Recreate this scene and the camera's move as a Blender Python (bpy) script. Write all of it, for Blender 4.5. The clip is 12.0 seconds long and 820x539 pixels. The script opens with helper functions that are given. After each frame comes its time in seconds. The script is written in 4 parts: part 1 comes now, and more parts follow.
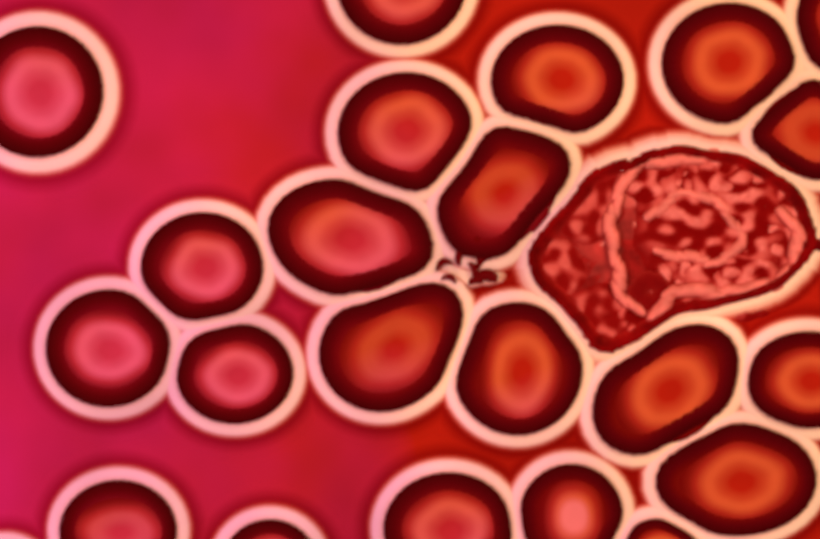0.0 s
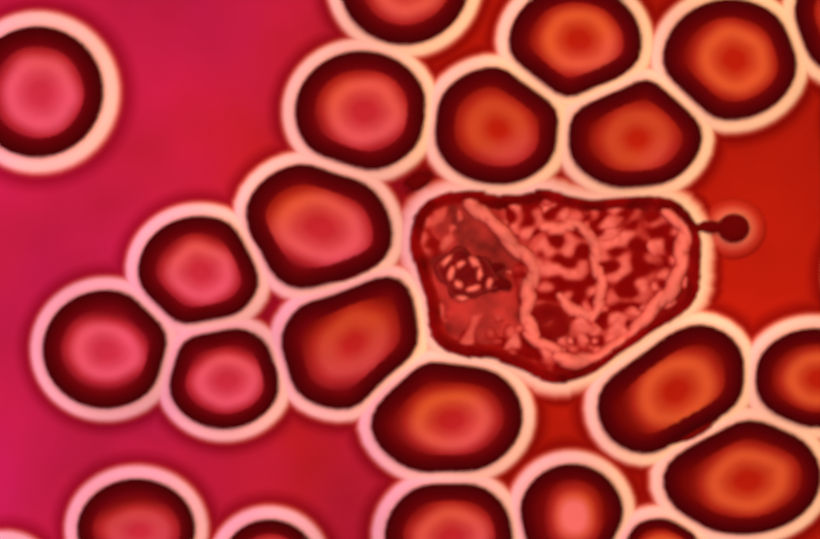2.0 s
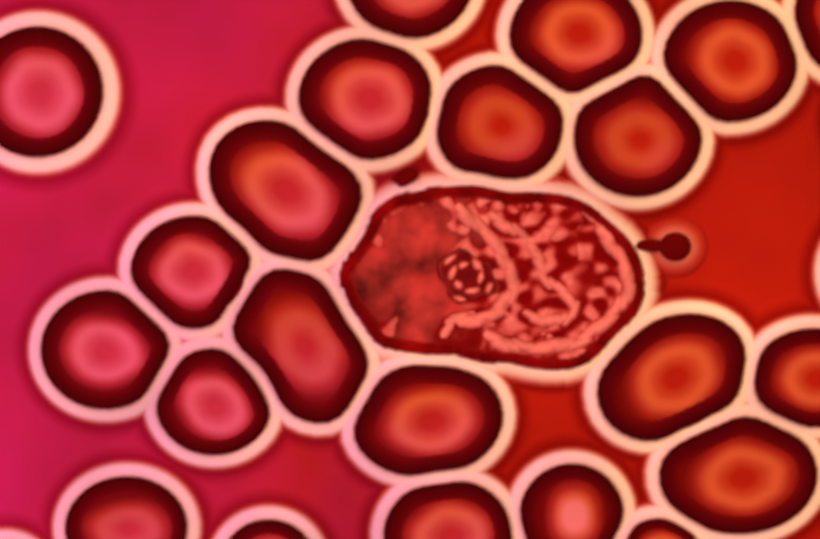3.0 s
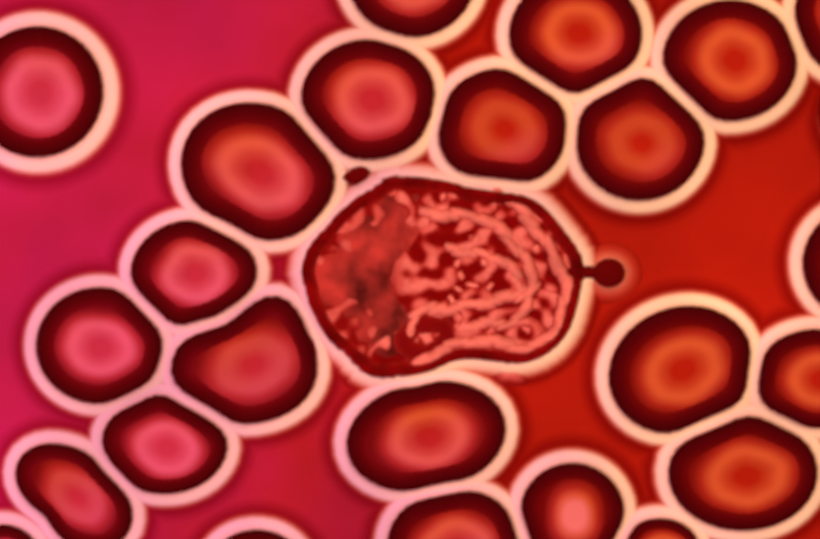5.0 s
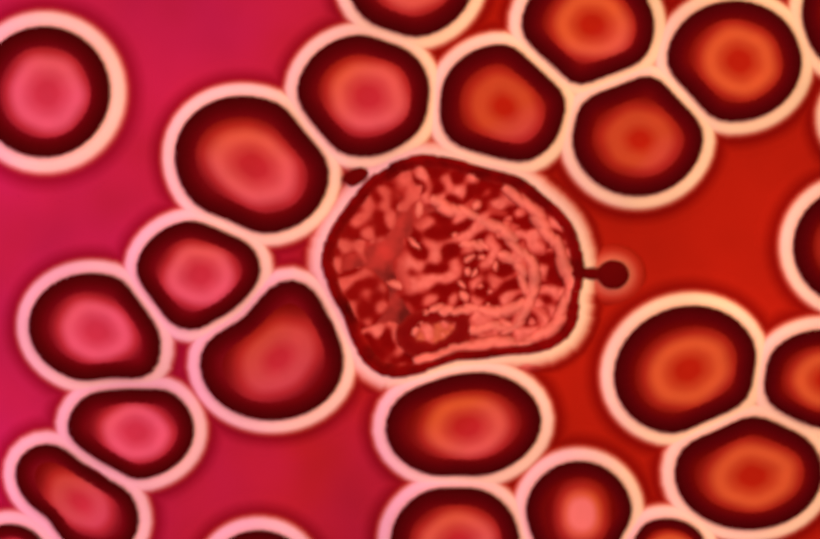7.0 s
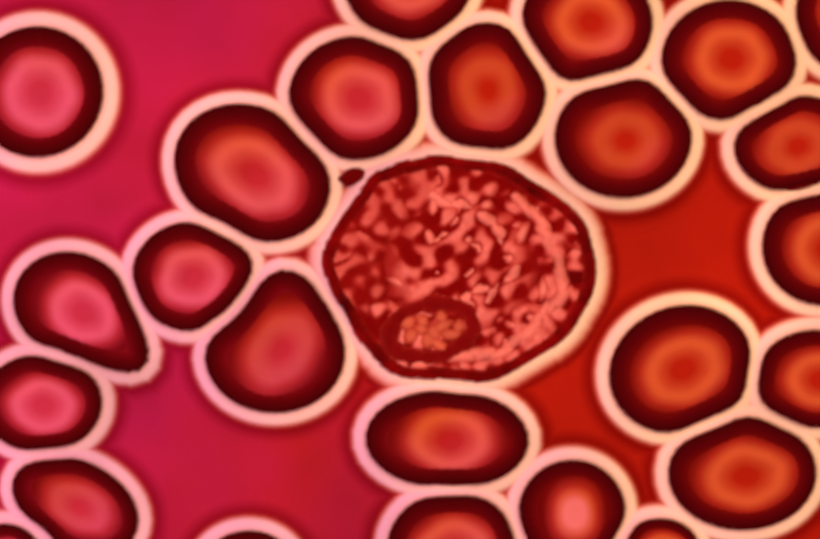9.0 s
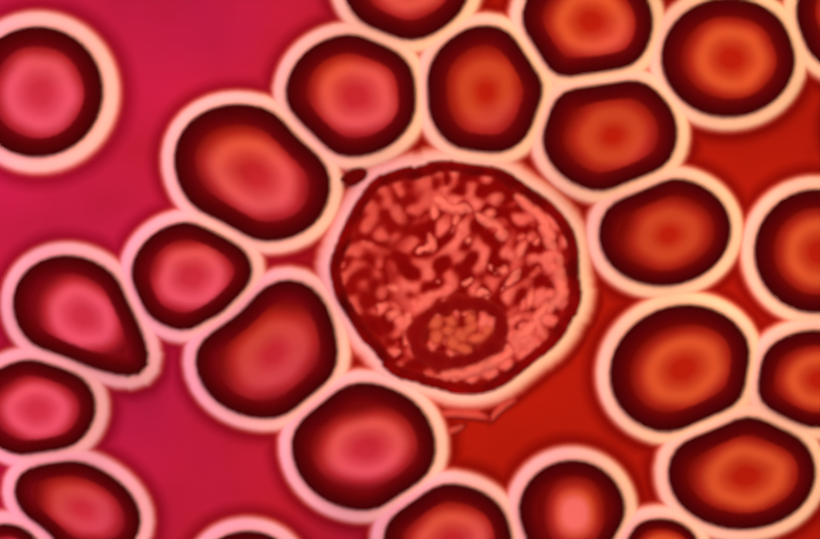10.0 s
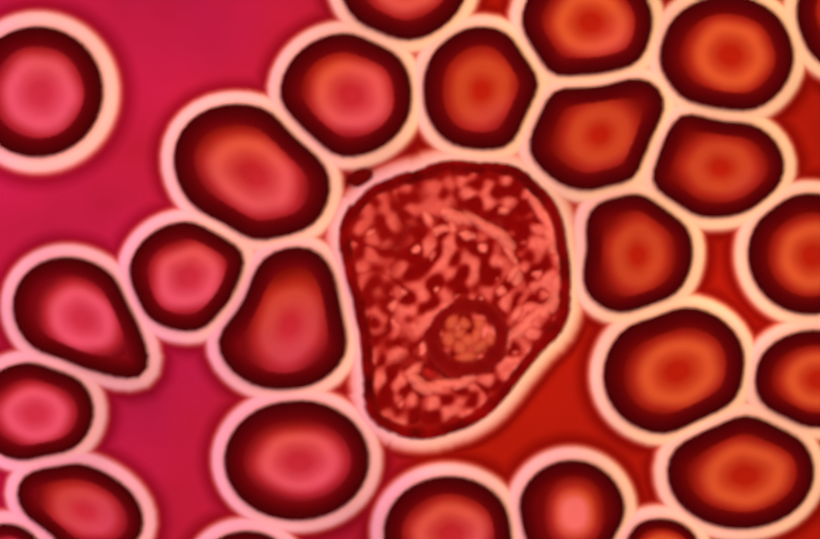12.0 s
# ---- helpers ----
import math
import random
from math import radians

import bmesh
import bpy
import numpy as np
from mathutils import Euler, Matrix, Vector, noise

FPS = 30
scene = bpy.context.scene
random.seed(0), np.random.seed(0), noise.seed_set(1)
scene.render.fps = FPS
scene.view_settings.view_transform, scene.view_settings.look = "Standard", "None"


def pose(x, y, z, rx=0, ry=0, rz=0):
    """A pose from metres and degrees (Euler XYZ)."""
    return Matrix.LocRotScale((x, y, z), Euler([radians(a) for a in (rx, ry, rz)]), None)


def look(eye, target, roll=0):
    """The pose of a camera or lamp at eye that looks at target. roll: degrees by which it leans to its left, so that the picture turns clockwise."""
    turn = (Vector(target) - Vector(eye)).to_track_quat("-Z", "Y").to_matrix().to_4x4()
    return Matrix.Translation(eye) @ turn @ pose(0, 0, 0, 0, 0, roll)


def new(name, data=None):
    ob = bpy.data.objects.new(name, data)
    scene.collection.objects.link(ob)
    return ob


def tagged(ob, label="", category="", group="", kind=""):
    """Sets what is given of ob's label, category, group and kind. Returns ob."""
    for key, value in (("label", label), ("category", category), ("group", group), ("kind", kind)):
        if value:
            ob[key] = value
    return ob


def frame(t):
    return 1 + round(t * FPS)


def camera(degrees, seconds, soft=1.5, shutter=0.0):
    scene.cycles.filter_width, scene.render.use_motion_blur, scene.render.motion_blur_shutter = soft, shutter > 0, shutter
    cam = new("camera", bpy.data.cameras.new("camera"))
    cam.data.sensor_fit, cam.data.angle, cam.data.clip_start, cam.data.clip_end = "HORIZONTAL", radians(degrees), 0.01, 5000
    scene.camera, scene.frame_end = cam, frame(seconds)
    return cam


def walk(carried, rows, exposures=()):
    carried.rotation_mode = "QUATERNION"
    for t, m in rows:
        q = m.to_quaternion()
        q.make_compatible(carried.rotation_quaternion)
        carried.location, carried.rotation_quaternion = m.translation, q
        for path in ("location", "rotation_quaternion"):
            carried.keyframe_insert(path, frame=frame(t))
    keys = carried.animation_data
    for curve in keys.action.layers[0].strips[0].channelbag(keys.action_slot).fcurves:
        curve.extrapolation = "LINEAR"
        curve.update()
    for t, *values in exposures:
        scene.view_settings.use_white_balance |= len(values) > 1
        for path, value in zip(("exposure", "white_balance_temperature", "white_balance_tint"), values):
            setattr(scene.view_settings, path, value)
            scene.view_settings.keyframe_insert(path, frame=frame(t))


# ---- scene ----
# a thin film of blood under a microscope, modelled 10,000 times enlarged: 1 micrometre is 1 centimetre
U = 0.0003                      # plan unit of the film, in metres; plan x to the right, plan y down
MID = (784, 515)
FIELD = 20.0
EYE_Z = 0.008 + 784 * U / math.tan(radians(FIELD / 2))
cam = camera(FIELD, 12.0, soft=4.5)
walk(cam, [(t, pose(-x * U, 0, EYE_Z)) for t, x in ((0, 0), (5.0, 0), (5.4, 12), (7.3, 13), (8.6, 0), (12, 0))])

# ---- light: two tinted lamps added above the slide and an even dim fill ----
world = bpy.data.worlds.new("even_fill")
world.use_nodes = True
scene.world = world
world.node_tree.nodes["Background"].inputs[0].default_value = (1.0, 0.92, 0.92, 1)
world.node_tree.nodes["Background"].inputs[1].default_value = 0.45


def lamp(name, eye, target, size, power, colour):
    data = bpy.data.lights.new(name, "AREA")
    data.shape, data.size, data.energy, data.color = "DISK", size, power, colour
    ob = new(name, data)
    ob.matrix_world = look(eye, target)
    return tagged(ob, kind="structure")


lamp("lamp_warm", (0.55, 0.85, 1.05), (0.1, 0.05, 0), 0.5, 12.9, (1.0, 0.88, 0.55))
lamp("lamp_rose", (-1.1, -0.5, 1.5), (-0.1, -0.05, 0), 0.7, 21, (1.0, 0.68, 0.84))


# ---- materials ----
def ramp(nt, stops, fac):
    node = nt.nodes.new("ShaderNodeValToRGB")
    els = node.color_ramp.elements
    while len(els) < len(stops):
        els.new(0.5)
    for el, (at, col) in zip(els, stops):
        el.position, el.color = at, (*col, 1)
    nt.links.new(fac, node.inputs[0])
    return node.outputs[0]


def film_mat(name, left, right, rough=0.65, grain=60.0, bump=0.15, spread=0.12, tint=0.0, lie=(2.5, -0.2), turn=-0.05, outer=None, fringe=0.0):
    """A film and the tints painted into it: its colour runs along the section from left to right stops, which follow
    UV.x (across the film's own edge).
    """
    mat = bpy.data.materials.new(name)
    mat.use_nodes = True
    nt = mat.node_tree
    bsdf = nt.nodes["Principled BSDF"]
    uv = nt.nodes.new("ShaderNodeUVMap")
    sep = nt.nodes.new("ShaderNodeSeparateXYZ")
    nt.links.new(uv.outputs[0], sep.inputs[0])
    geo = nt.nodes.new("ShaderNodeNewGeometry")
    # light's tint across the slide, put into the colour: rosier left, more orange right
    dot = nt.nodes.new("ShaderNodeVectorMath")
    dot.operation = "DOT_PRODUCT"
    dot.inputs[1].default_value = (*lie, 0)
    nt.links.new(geo.outputs["Position"], dot.inputs[0])
    big = nt.nodes.new("ShaderNodeTexNoise")
    big.inputs["Scale"].default_value, big.inputs["Detail"].default_value = 10.0, 2.0
    nt.links.new(geo.outputs["Position"], big.inputs["Vector"])
    add = nt.nodes.new("ShaderNodeMath")
    add.operation = "MULTIPLY_ADD"
    add.inputs[1].default_value = 1.3
    nt.links.new(big.outputs[0], add.inputs[0])
    nt.links.new(dot.outputs["Value"], add.inputs[2])
    off = nt.nodes.new("ShaderNodeMath")
    off.operation, off.use_clamp = "ADD", True
    off.inputs[1].default_value = turn
    nt.links.new(add.outputs[0], off.inputs[0])
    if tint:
        # colour fringing of the optics painted in: one side of each cell more orange
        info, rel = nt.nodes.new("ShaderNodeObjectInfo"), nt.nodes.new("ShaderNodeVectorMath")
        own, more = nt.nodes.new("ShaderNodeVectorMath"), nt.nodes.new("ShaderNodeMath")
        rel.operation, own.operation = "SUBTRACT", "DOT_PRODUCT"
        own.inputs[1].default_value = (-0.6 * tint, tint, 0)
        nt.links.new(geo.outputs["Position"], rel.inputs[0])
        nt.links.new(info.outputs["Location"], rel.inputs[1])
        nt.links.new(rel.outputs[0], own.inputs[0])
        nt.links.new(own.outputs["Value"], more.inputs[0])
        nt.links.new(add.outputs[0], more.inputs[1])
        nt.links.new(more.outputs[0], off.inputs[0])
    if fringe:
        # halo's colour fringing painted by facing: rosier on one flank, creamier on the other
        face, side, sum2 = nt.nodes.new("ShaderNodeVectorTransform"), nt.nodes.new("ShaderNodeVectorMath"), nt.nodes.new("ShaderNodeMath")
        face.vector_type, face.convert_from, face.convert_to = "NORMAL", "OBJECT", "WORLD"
        face.inputs[0].default_value = (1, 0, 0)
        side.operation = "DOT_PRODUCT"
        side.inputs[1].default_value = (0.7 * fringe, -0.5 * fringe, 0)
        nt.links.new(face.outputs[0], side.inputs[0])
        nt.links.new(side.outputs["Value"], sum2.inputs[0])
        nt.links.new(add.outputs[0], sum2.inputs[1])
        nt.links.new(sum2.outputs[0], off.inputs[0])
    share = off.outputs[0]
    if outer:
        # where the painted halo meets the plasma it takes the plasma's own hue
        (ox, oy), oturn = outer
        dot2, add2, off2 = nt.nodes.new("ShaderNodeVectorMath"), nt.nodes.new("ShaderNodeMath"), nt.nodes.new("ShaderNodeMath")
        dot2.operation, add2.operation, off2.operation, off2.use_clamp = "DOT_PRODUCT", "MULTIPLY_ADD", "ADD", True
        dot2.inputs[1].default_value, add2.inputs[1].default_value, off2.inputs[1].default_value = (ox, oy, 0), 1.3, oturn
        nt.links.new(geo.outputs["Position"], dot2.inputs[0])
        nt.links.new(big.outputs[0], add2.inputs[0])
        nt.links.new(dot2.outputs["Value"], add2.inputs[2])
        nt.links.new(add2.outputs[0], off2.inputs[0])
        far, both = nt.nodes.new("ShaderNodeMapRange"), nt.nodes.new("ShaderNodeMix")
        far.inputs["From Min"].default_value, far.inputs["From Max"].default_value = 0.30, 0.45
        nt.links.new(sep.outputs[0], far.inputs["Value"])
        nt.links.new(far.outputs[0], both.inputs["Factor"])
        nt.links.new(off.outputs[0], both.inputs["A"])
        nt.links.new(off2.outputs[0], both.inputs["B"])
        share = both.outputs["Result"]
    mix = nt.nodes.new("ShaderNodeMix")
    mix.data_type = "RGBA"
    nt.links.new(share, mix.inputs["Factor"])
    nt.links.new(ramp(nt, left, sep.outputs[0]), mix.inputs["A"])
    nt.links.new(ramp(nt, right, sep.outputs[0]), mix.inputs["B"])
    fine = nt.nodes.new("ShaderNodeTexNoise")
    fine.inputs["Scale"].default_value, fine.inputs["Detail"].default_value = grain, 3.0
    nt.links.new(geo.outputs["Position"], fine.inputs["Vector"])
    tone = nt.nodes.new("ShaderNodeMapRange")
    tone.inputs["To Min"].default_value, tone.inputs["To Max"].default_value = 1 - spread, 1 + spread
    nt.links.new(fine.outputs[0], tone.inputs["Value"])
    mul = nt.nodes.new("ShaderNodeVectorMath")
    mul.operation = "SCALE"
    nt.links.new(mix.outputs["Result"], mul.inputs[0])
    nt.links.new(tone.outputs[0], mul.inputs["Scale"])
    nt.links.new(mul.outputs[0], bsdf.inputs["Base Color"])
    bmp = nt.nodes.new("ShaderNodeBump")
    bmp.inputs["Strength"].default_value, bmp.inputs["Distance"].default_value = bump, 0.001
    nt.links.new(fine.outputs[0], bmp.inputs["Height"])
    nt.links.new(bmp.outputs[0], bsdf.inputs["Normal"])
    bsdf.inputs["Roughness"].default_value = rough
    bsdf.inputs["Specular IOR Level"].default_value = 0.008
    return mat


# left and right ends of the light's tint, painted into the plasma
PLASMA_L, PLASMA_R = (0.46, 0.0105, 0.078), (0.365, 0.0092, 0.0028)
M_PLASMA = film_mat("plasma", [(0, PLASMA_L), (1, PLASMA_L)], [(0, PLASMA_R), (1, PLASMA_R)], grain=8, spread=0.55, lie=(3.4, -0.2), turn=0.28)
# the optics' bright halo and dark fringe, painted in the colour of raised bars
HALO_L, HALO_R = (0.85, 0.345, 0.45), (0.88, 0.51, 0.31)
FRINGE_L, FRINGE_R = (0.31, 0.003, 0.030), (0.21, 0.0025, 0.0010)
M_HALO = film_mat("halo", [(0, (0.86, 0.30, 0.31)), (0.10, HALO_L), (0.27, HALO_L), (0.38, (0.58, 0.085, 0.11)), (0.45, (0.36, 0.008, 0.034)), (0.55, FRINGE_L), (0.80, PLASMA_L)],
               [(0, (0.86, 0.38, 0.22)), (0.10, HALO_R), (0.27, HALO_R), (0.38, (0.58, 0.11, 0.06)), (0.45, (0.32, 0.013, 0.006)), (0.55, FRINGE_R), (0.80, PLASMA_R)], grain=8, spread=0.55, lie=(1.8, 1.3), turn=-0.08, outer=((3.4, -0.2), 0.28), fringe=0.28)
# phase-contrast tone put into the colour: dark thick rim, pink thin centre
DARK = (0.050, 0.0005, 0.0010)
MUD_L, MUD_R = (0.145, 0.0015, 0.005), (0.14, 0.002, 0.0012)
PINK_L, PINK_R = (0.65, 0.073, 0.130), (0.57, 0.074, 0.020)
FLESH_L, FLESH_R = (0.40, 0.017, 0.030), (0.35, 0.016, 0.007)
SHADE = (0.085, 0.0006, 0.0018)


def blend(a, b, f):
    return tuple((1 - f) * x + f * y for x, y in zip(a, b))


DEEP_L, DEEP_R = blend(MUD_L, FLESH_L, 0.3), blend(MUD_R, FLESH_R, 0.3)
M_RIM = film_mat("cell_rim", [(0, DARK), (0.06, DARK), (0.22, SHADE), (0.36, MUD_L), (0.50, DEEP_L), (1, DEEP_L)],
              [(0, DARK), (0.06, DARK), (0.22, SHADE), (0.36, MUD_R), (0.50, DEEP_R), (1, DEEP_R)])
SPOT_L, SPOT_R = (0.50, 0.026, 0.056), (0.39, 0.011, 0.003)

M_CORE = film_mat("cell_centre", [(0, SPOT_L), (0.15, SPOT_L), (0.31, blend(SPOT_L, PINK_L, 0.5)), (0.42, PINK_L), (0.48, PINK_L), (0.56, blend(FLESH_L, PINK_L, 0.5)), (0.63, FLESH_L), (0.73, DEEP_L), (0.83, MUD_L), (1, MUD_L)],
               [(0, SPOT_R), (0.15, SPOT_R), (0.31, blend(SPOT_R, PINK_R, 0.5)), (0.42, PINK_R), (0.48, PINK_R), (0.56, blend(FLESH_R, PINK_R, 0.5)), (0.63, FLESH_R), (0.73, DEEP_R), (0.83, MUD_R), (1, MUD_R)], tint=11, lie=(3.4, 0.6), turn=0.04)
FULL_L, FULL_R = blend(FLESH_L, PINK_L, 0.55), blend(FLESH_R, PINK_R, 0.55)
M_CORE_SOFT = film_mat("soft_cell_centre", [(0, SPOT_L), (0.12, SPOT_L), (0.34, FULL_L), (0.46, FULL_L), (0.60, FLESH_L), (0.73, DEEP_L), (0.84, MUD_L), (1, MUD_L)],
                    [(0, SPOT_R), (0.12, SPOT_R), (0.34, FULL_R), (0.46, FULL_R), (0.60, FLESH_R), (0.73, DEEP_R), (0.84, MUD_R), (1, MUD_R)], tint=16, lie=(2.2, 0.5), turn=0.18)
# relief shading put into the colour: dark in the channels, pale on the ridges
LUMP = [(0, (0.175, 0.0011, 0.0009)), (0.3, (0.22, 0.0028, 0.0022)), (0.52, (0.36, 0.018, 0.013)), (0.78, (0.58, 0.074, 0.054)), (1, (0.78, 0.160, 0.122))]
M_LUMP = film_mat("lumpy_cytoplasm", LUMP, LUMP, grain=140, bump=0.3, spread=0.2)
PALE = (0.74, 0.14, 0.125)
M_PALE = film_mat("pale_centre", [(0, PALE), (0.28, PALE), (0.45, PINK_L), (0.62, FLESH_L), (0.85, MUD_L), (1, MUD_L)], [(0, PALE), (0.28, PALE), (0.45, PINK_R), (0.62, FLESH_R), (0.85, MUD_R), (1, MUD_R)])
CLEAR = [(0, (0.19, 0.005, 0.004)), (0.5, (0.27, 0.013, 0.010)), (1, (0.33, 0.023, 0.017))]
M_CLEAR = film_mat("clear_plasm", CLEAR, CLEAR, grain=48, bump=0.2, spread=2.0)
RUST, CYTO, SOFT = (0.15, 0.0012, 0.0012), (0.22, 0.004, 0.003), (0.30, 0.009, 0.007)
M_EDGE = film_mat("white_cell_edge", [(0, RUST), (0.11, RUST), (0.19, CYTO), (0.3, SOFT), (1, SOFT)], [(0, RUST), (0.11, RUST), (0.19, CYTO), (0.3, SOFT), (1, SOFT)], grain=75, bump=0.5, spread=1.3)
# shaded flank to bright crest of a fold, painted as a ramp
WISP = [(0, (0.24, 0.005, 0.004)), (0.5, (0.36, 0.014, 0.010)), (1, (0.60, 0.075, 0.050))]
M_WISP = film_mat("loose_fold", WISP, WISP, grain=80, spread=0.5)
DROP = (0.11, 0.001, 0.001)
M_DROP = film_mat("dark_drop", [(0, DROP), (1, DROP)], [(0, DROP), (1, DROP)])


# soft glow round the knob, painted pale and fading into the plasma
GLOW = [(0, (0.66, 0.16, 0.09)), (0.35, (0.56, 0.085, 0.045)), (0.7, (0.43, 0.024, 0.011)), (1, PLASMA_R)]
M_GLOW = film_mat("knob_halo", GLOW, GLOW, grain=8, spread=0.55)
ROD = (0.11, 0.0018, 0.002)
M_ROD = film_mat("bacteria", [(0, ROD), (1, ROD)], [(0, ROD), (1, ROD)])


# granule shading painted in: dark edge at 0, bright top at 1
GRAN = [(0, (0.30, 0.013, 0.010)), (0.45, (0.46, 0.042, 0.030)), (0.8, (0.62, 0.095, 0.066)), (1, (0.76, 0.16, 0.115))]
M_GRAN = film_mat("granule", GRAN, GRAN, grain=120, spread=0.2)
BUB = [(0, (0.44, 0.05, 0.018)), (0.3, (0.34, 0.022, 0.009)), (0.45, (0.15, 0.003, 0.003)), (0.68, (0.15, 0.004, 0.004)), (0.80, (0.62, 0.10, 0.07)), (0.9, (0.60, 0.085, 0.06)), (1, (0.3, 0.01, 0.01))]
M_BUBBLE = film_mat("bubble", BUB, BUB, grain=130, spread=0.7)
VOID = [(0, (0.30, 0.012, 0.009)), (0.4, (0.20, 0.004, 0.003)), (1, (0.17, 0.002, 0.002))]
M_VOID = film_mat("bubble_wall", VOID, VOID, grain=90, spread=0.4)
CRUMB = [(0, (0.32, 0.014, 0.007)), (0.5, (0.44, 0.044, 0.020)), (1, (0.58, 0.096, 0.046))]
M_CRUMB = film_mat("crumb", CRUMB, CRUMB, grain=120, spread=0.3)
# shade on the band's sides and light on its crest, put into the colour
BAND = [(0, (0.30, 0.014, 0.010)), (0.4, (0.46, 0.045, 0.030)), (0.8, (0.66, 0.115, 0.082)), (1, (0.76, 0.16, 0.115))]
M_BAND = film_mat("nuclear_band", BAND, BAND, grain=75, spread=0.55)


# ---- building helpers ----
def mesh_of(name, verts, faces, material, us=None, flat=()):
    me = bpy.data.meshes.new(name)
    me.from_pydata(verts, [], faces)
    layer = me.uv_layers.new(name="UVMap")
    if us is not None:
        for loop in me.loops:
            layer.data[loop.index].uv = (us[loop.vertex_index], 0.5)
    for poly in me.polygons:
        poly.use_smooth = poly.index not in flat
    me.materials.append(material)
    me.validate()
    return me


def part(name, me, parent, label="", m=None):
    ob = new(name, me)
    ob.parent = parent
    if m is not None:
        ob.matrix_basis = m
    return tagged(ob, label=label)


def bar(section, half, bend, material, name):
    """A solid bar on a curved edge: a section of (n, z, u) points, from its outer end to its inner end, swept along the film's edge."""
    verts, us, faces = [], [], []
    cols = (-1, -0.5, 0, 0.5, 1)
    n, m = len(section), len(cols)
    ns, zs, uu = [list(v)[::-1] for v in zip(*section)]
    for s, z, u in section:
        for c in cols:
            y = c * half * (1 + max(s, 0) / 120 + max(s - 30, 0) / 80 + min(max(-s, 0), 90) / 100)
            x = math.sqrt(max((bend + s) ** 2 - y * y, 1)) - bend if s > 0 else s - y * y / (2 * bend)
            q = math.hypot(bend + x, y) - bend
            verts.append((x * U, y * U, float(np.interp(q, ns, zs)) - (0.00022 + 0.0007 * min(1, max(0, -s / 12)) + 0.0003 * min(1, max(0, (s - 34) / 20))) * c * c)), us.append(float(np.interp(q, ns, uu)))
    for r in range(n - 1):
        for c in range(m - 1):
            a = m * r + c
            faces.append((a, a + 1, a + m + 1, a + m))
    # walls and underside have corners of their own, so that the top stays smooth
    top, flat = len(faces), m * n
    for r in range(n):
        for c in (0, m - 1):
            v = verts[m * r + c]
            verts += [v, (*v[:2], -0.002)]
            us += [us[m * r + c]] * 2
    for r in range(n - 1):
        a, b = flat + 4 * r, flat + 4 * r + 4
        faces += [(a, b, b + 1, a + 1), (a + 2, a + 3, b + 3, b + 2), (a + 1, b + 1, b + 3, a + 3)]
    z = flat + 4 * (n - 1)
    faces += [(flat, flat + 1, flat + 3, flat + 2), (z, z + 2, z + 3, z + 1)]
    return mesh_of(name, verts, faces, material, us, set(range(top, len(faces))))


def dish(name, rx, ry, profile, material, square=2.0, steps=40, wobble=0.0):
    """A round or oval solid from a profile of (radius fraction, z, u), with a flat underside."""
    verts, us, faces = [(0, 0, profile[0][1])], [profile[0][2]], []
    rings = profile[1:] + [(1.0, min(0.0003, profile[-1][1] - 0.0005), profile[-1][2])]
    for f, z, u in rings:
        for k in range(steps):
            a = 2 * math.pi * k / steps
            q = (abs(math.cos(a)) ** square + abs(math.sin(a)) ** square) ** (-1 / square) * (1 + wobble * noise.noise((1.3 * math.cos(a), 1.3 * math.sin(a), rx)))
            verts.append((rx * f * q * math.cos(a) * U, ry * f * q * math.sin(a) * U, z)), us.append(u)
    for k in range(steps):
        faces.append((0, 1 + k, 1 + (k + 1) % steps))
        for r in range(len(rings) - 1):
            a, b = 1 + r * steps, 1 + (r + 1) * steps
            faces.append((a + k, b + k, b + (k + 1) % steps, a + (k + 1) % steps))
    faces.append(tuple(reversed(range(1 + (len(rings) - 1) * steps, 1 + len(rings) * steps))))
    return mesh_of(name, verts, faces, material, us)


def plan(x, y):
    return (x - MID[0]) * U, (MID[1] - y) * U


def glide(rows, t):
    """Smooth values between timed rows, with no overshoot."""
    ts = [r[0] for r in rows]
    if t <= ts[0] or len(rows) == 1:
        return np.array(rows[0][1:], float)
    if t >= ts[-1]:
        return np.array(rows[-1][1:], float)
    i = max(k for k in range(len(ts)) if ts[k] <= t)
    v = [np.array(r[1:], float) for r in rows]

    def slope(k):
        if k == 0 or k == len(ts) - 1:
            return np.zeros_like(v[0])
        d0, d1 = (v[k] - v[k - 1]) / (ts[k] - ts[k - 1]), (v[k + 1] - v[k]) / (ts[k + 1] - ts[k])
        return np.where(d0 * d1 > 0, 2 * d0 * d1 / np.where(d0 + d1 == 0, 1, d0 + d1), 0)
    h = ts[i + 1] - ts[i]
    s = (t - ts[i]) / h
    return ((2 * s ** 3 - 3 * s * s + 1) * v[i] + (s ** 3 - 2 * s * s + s) * h * slope(i)
            + (3 * s * s - 2 * s ** 3) * v[i + 1] + (s ** 3 - s * s) * h * slope(i + 1))


# ---- the plan of the cells: when, where, half-width, half-height, lean, and a swelling (way, height, spread) ----
CELLS = {}


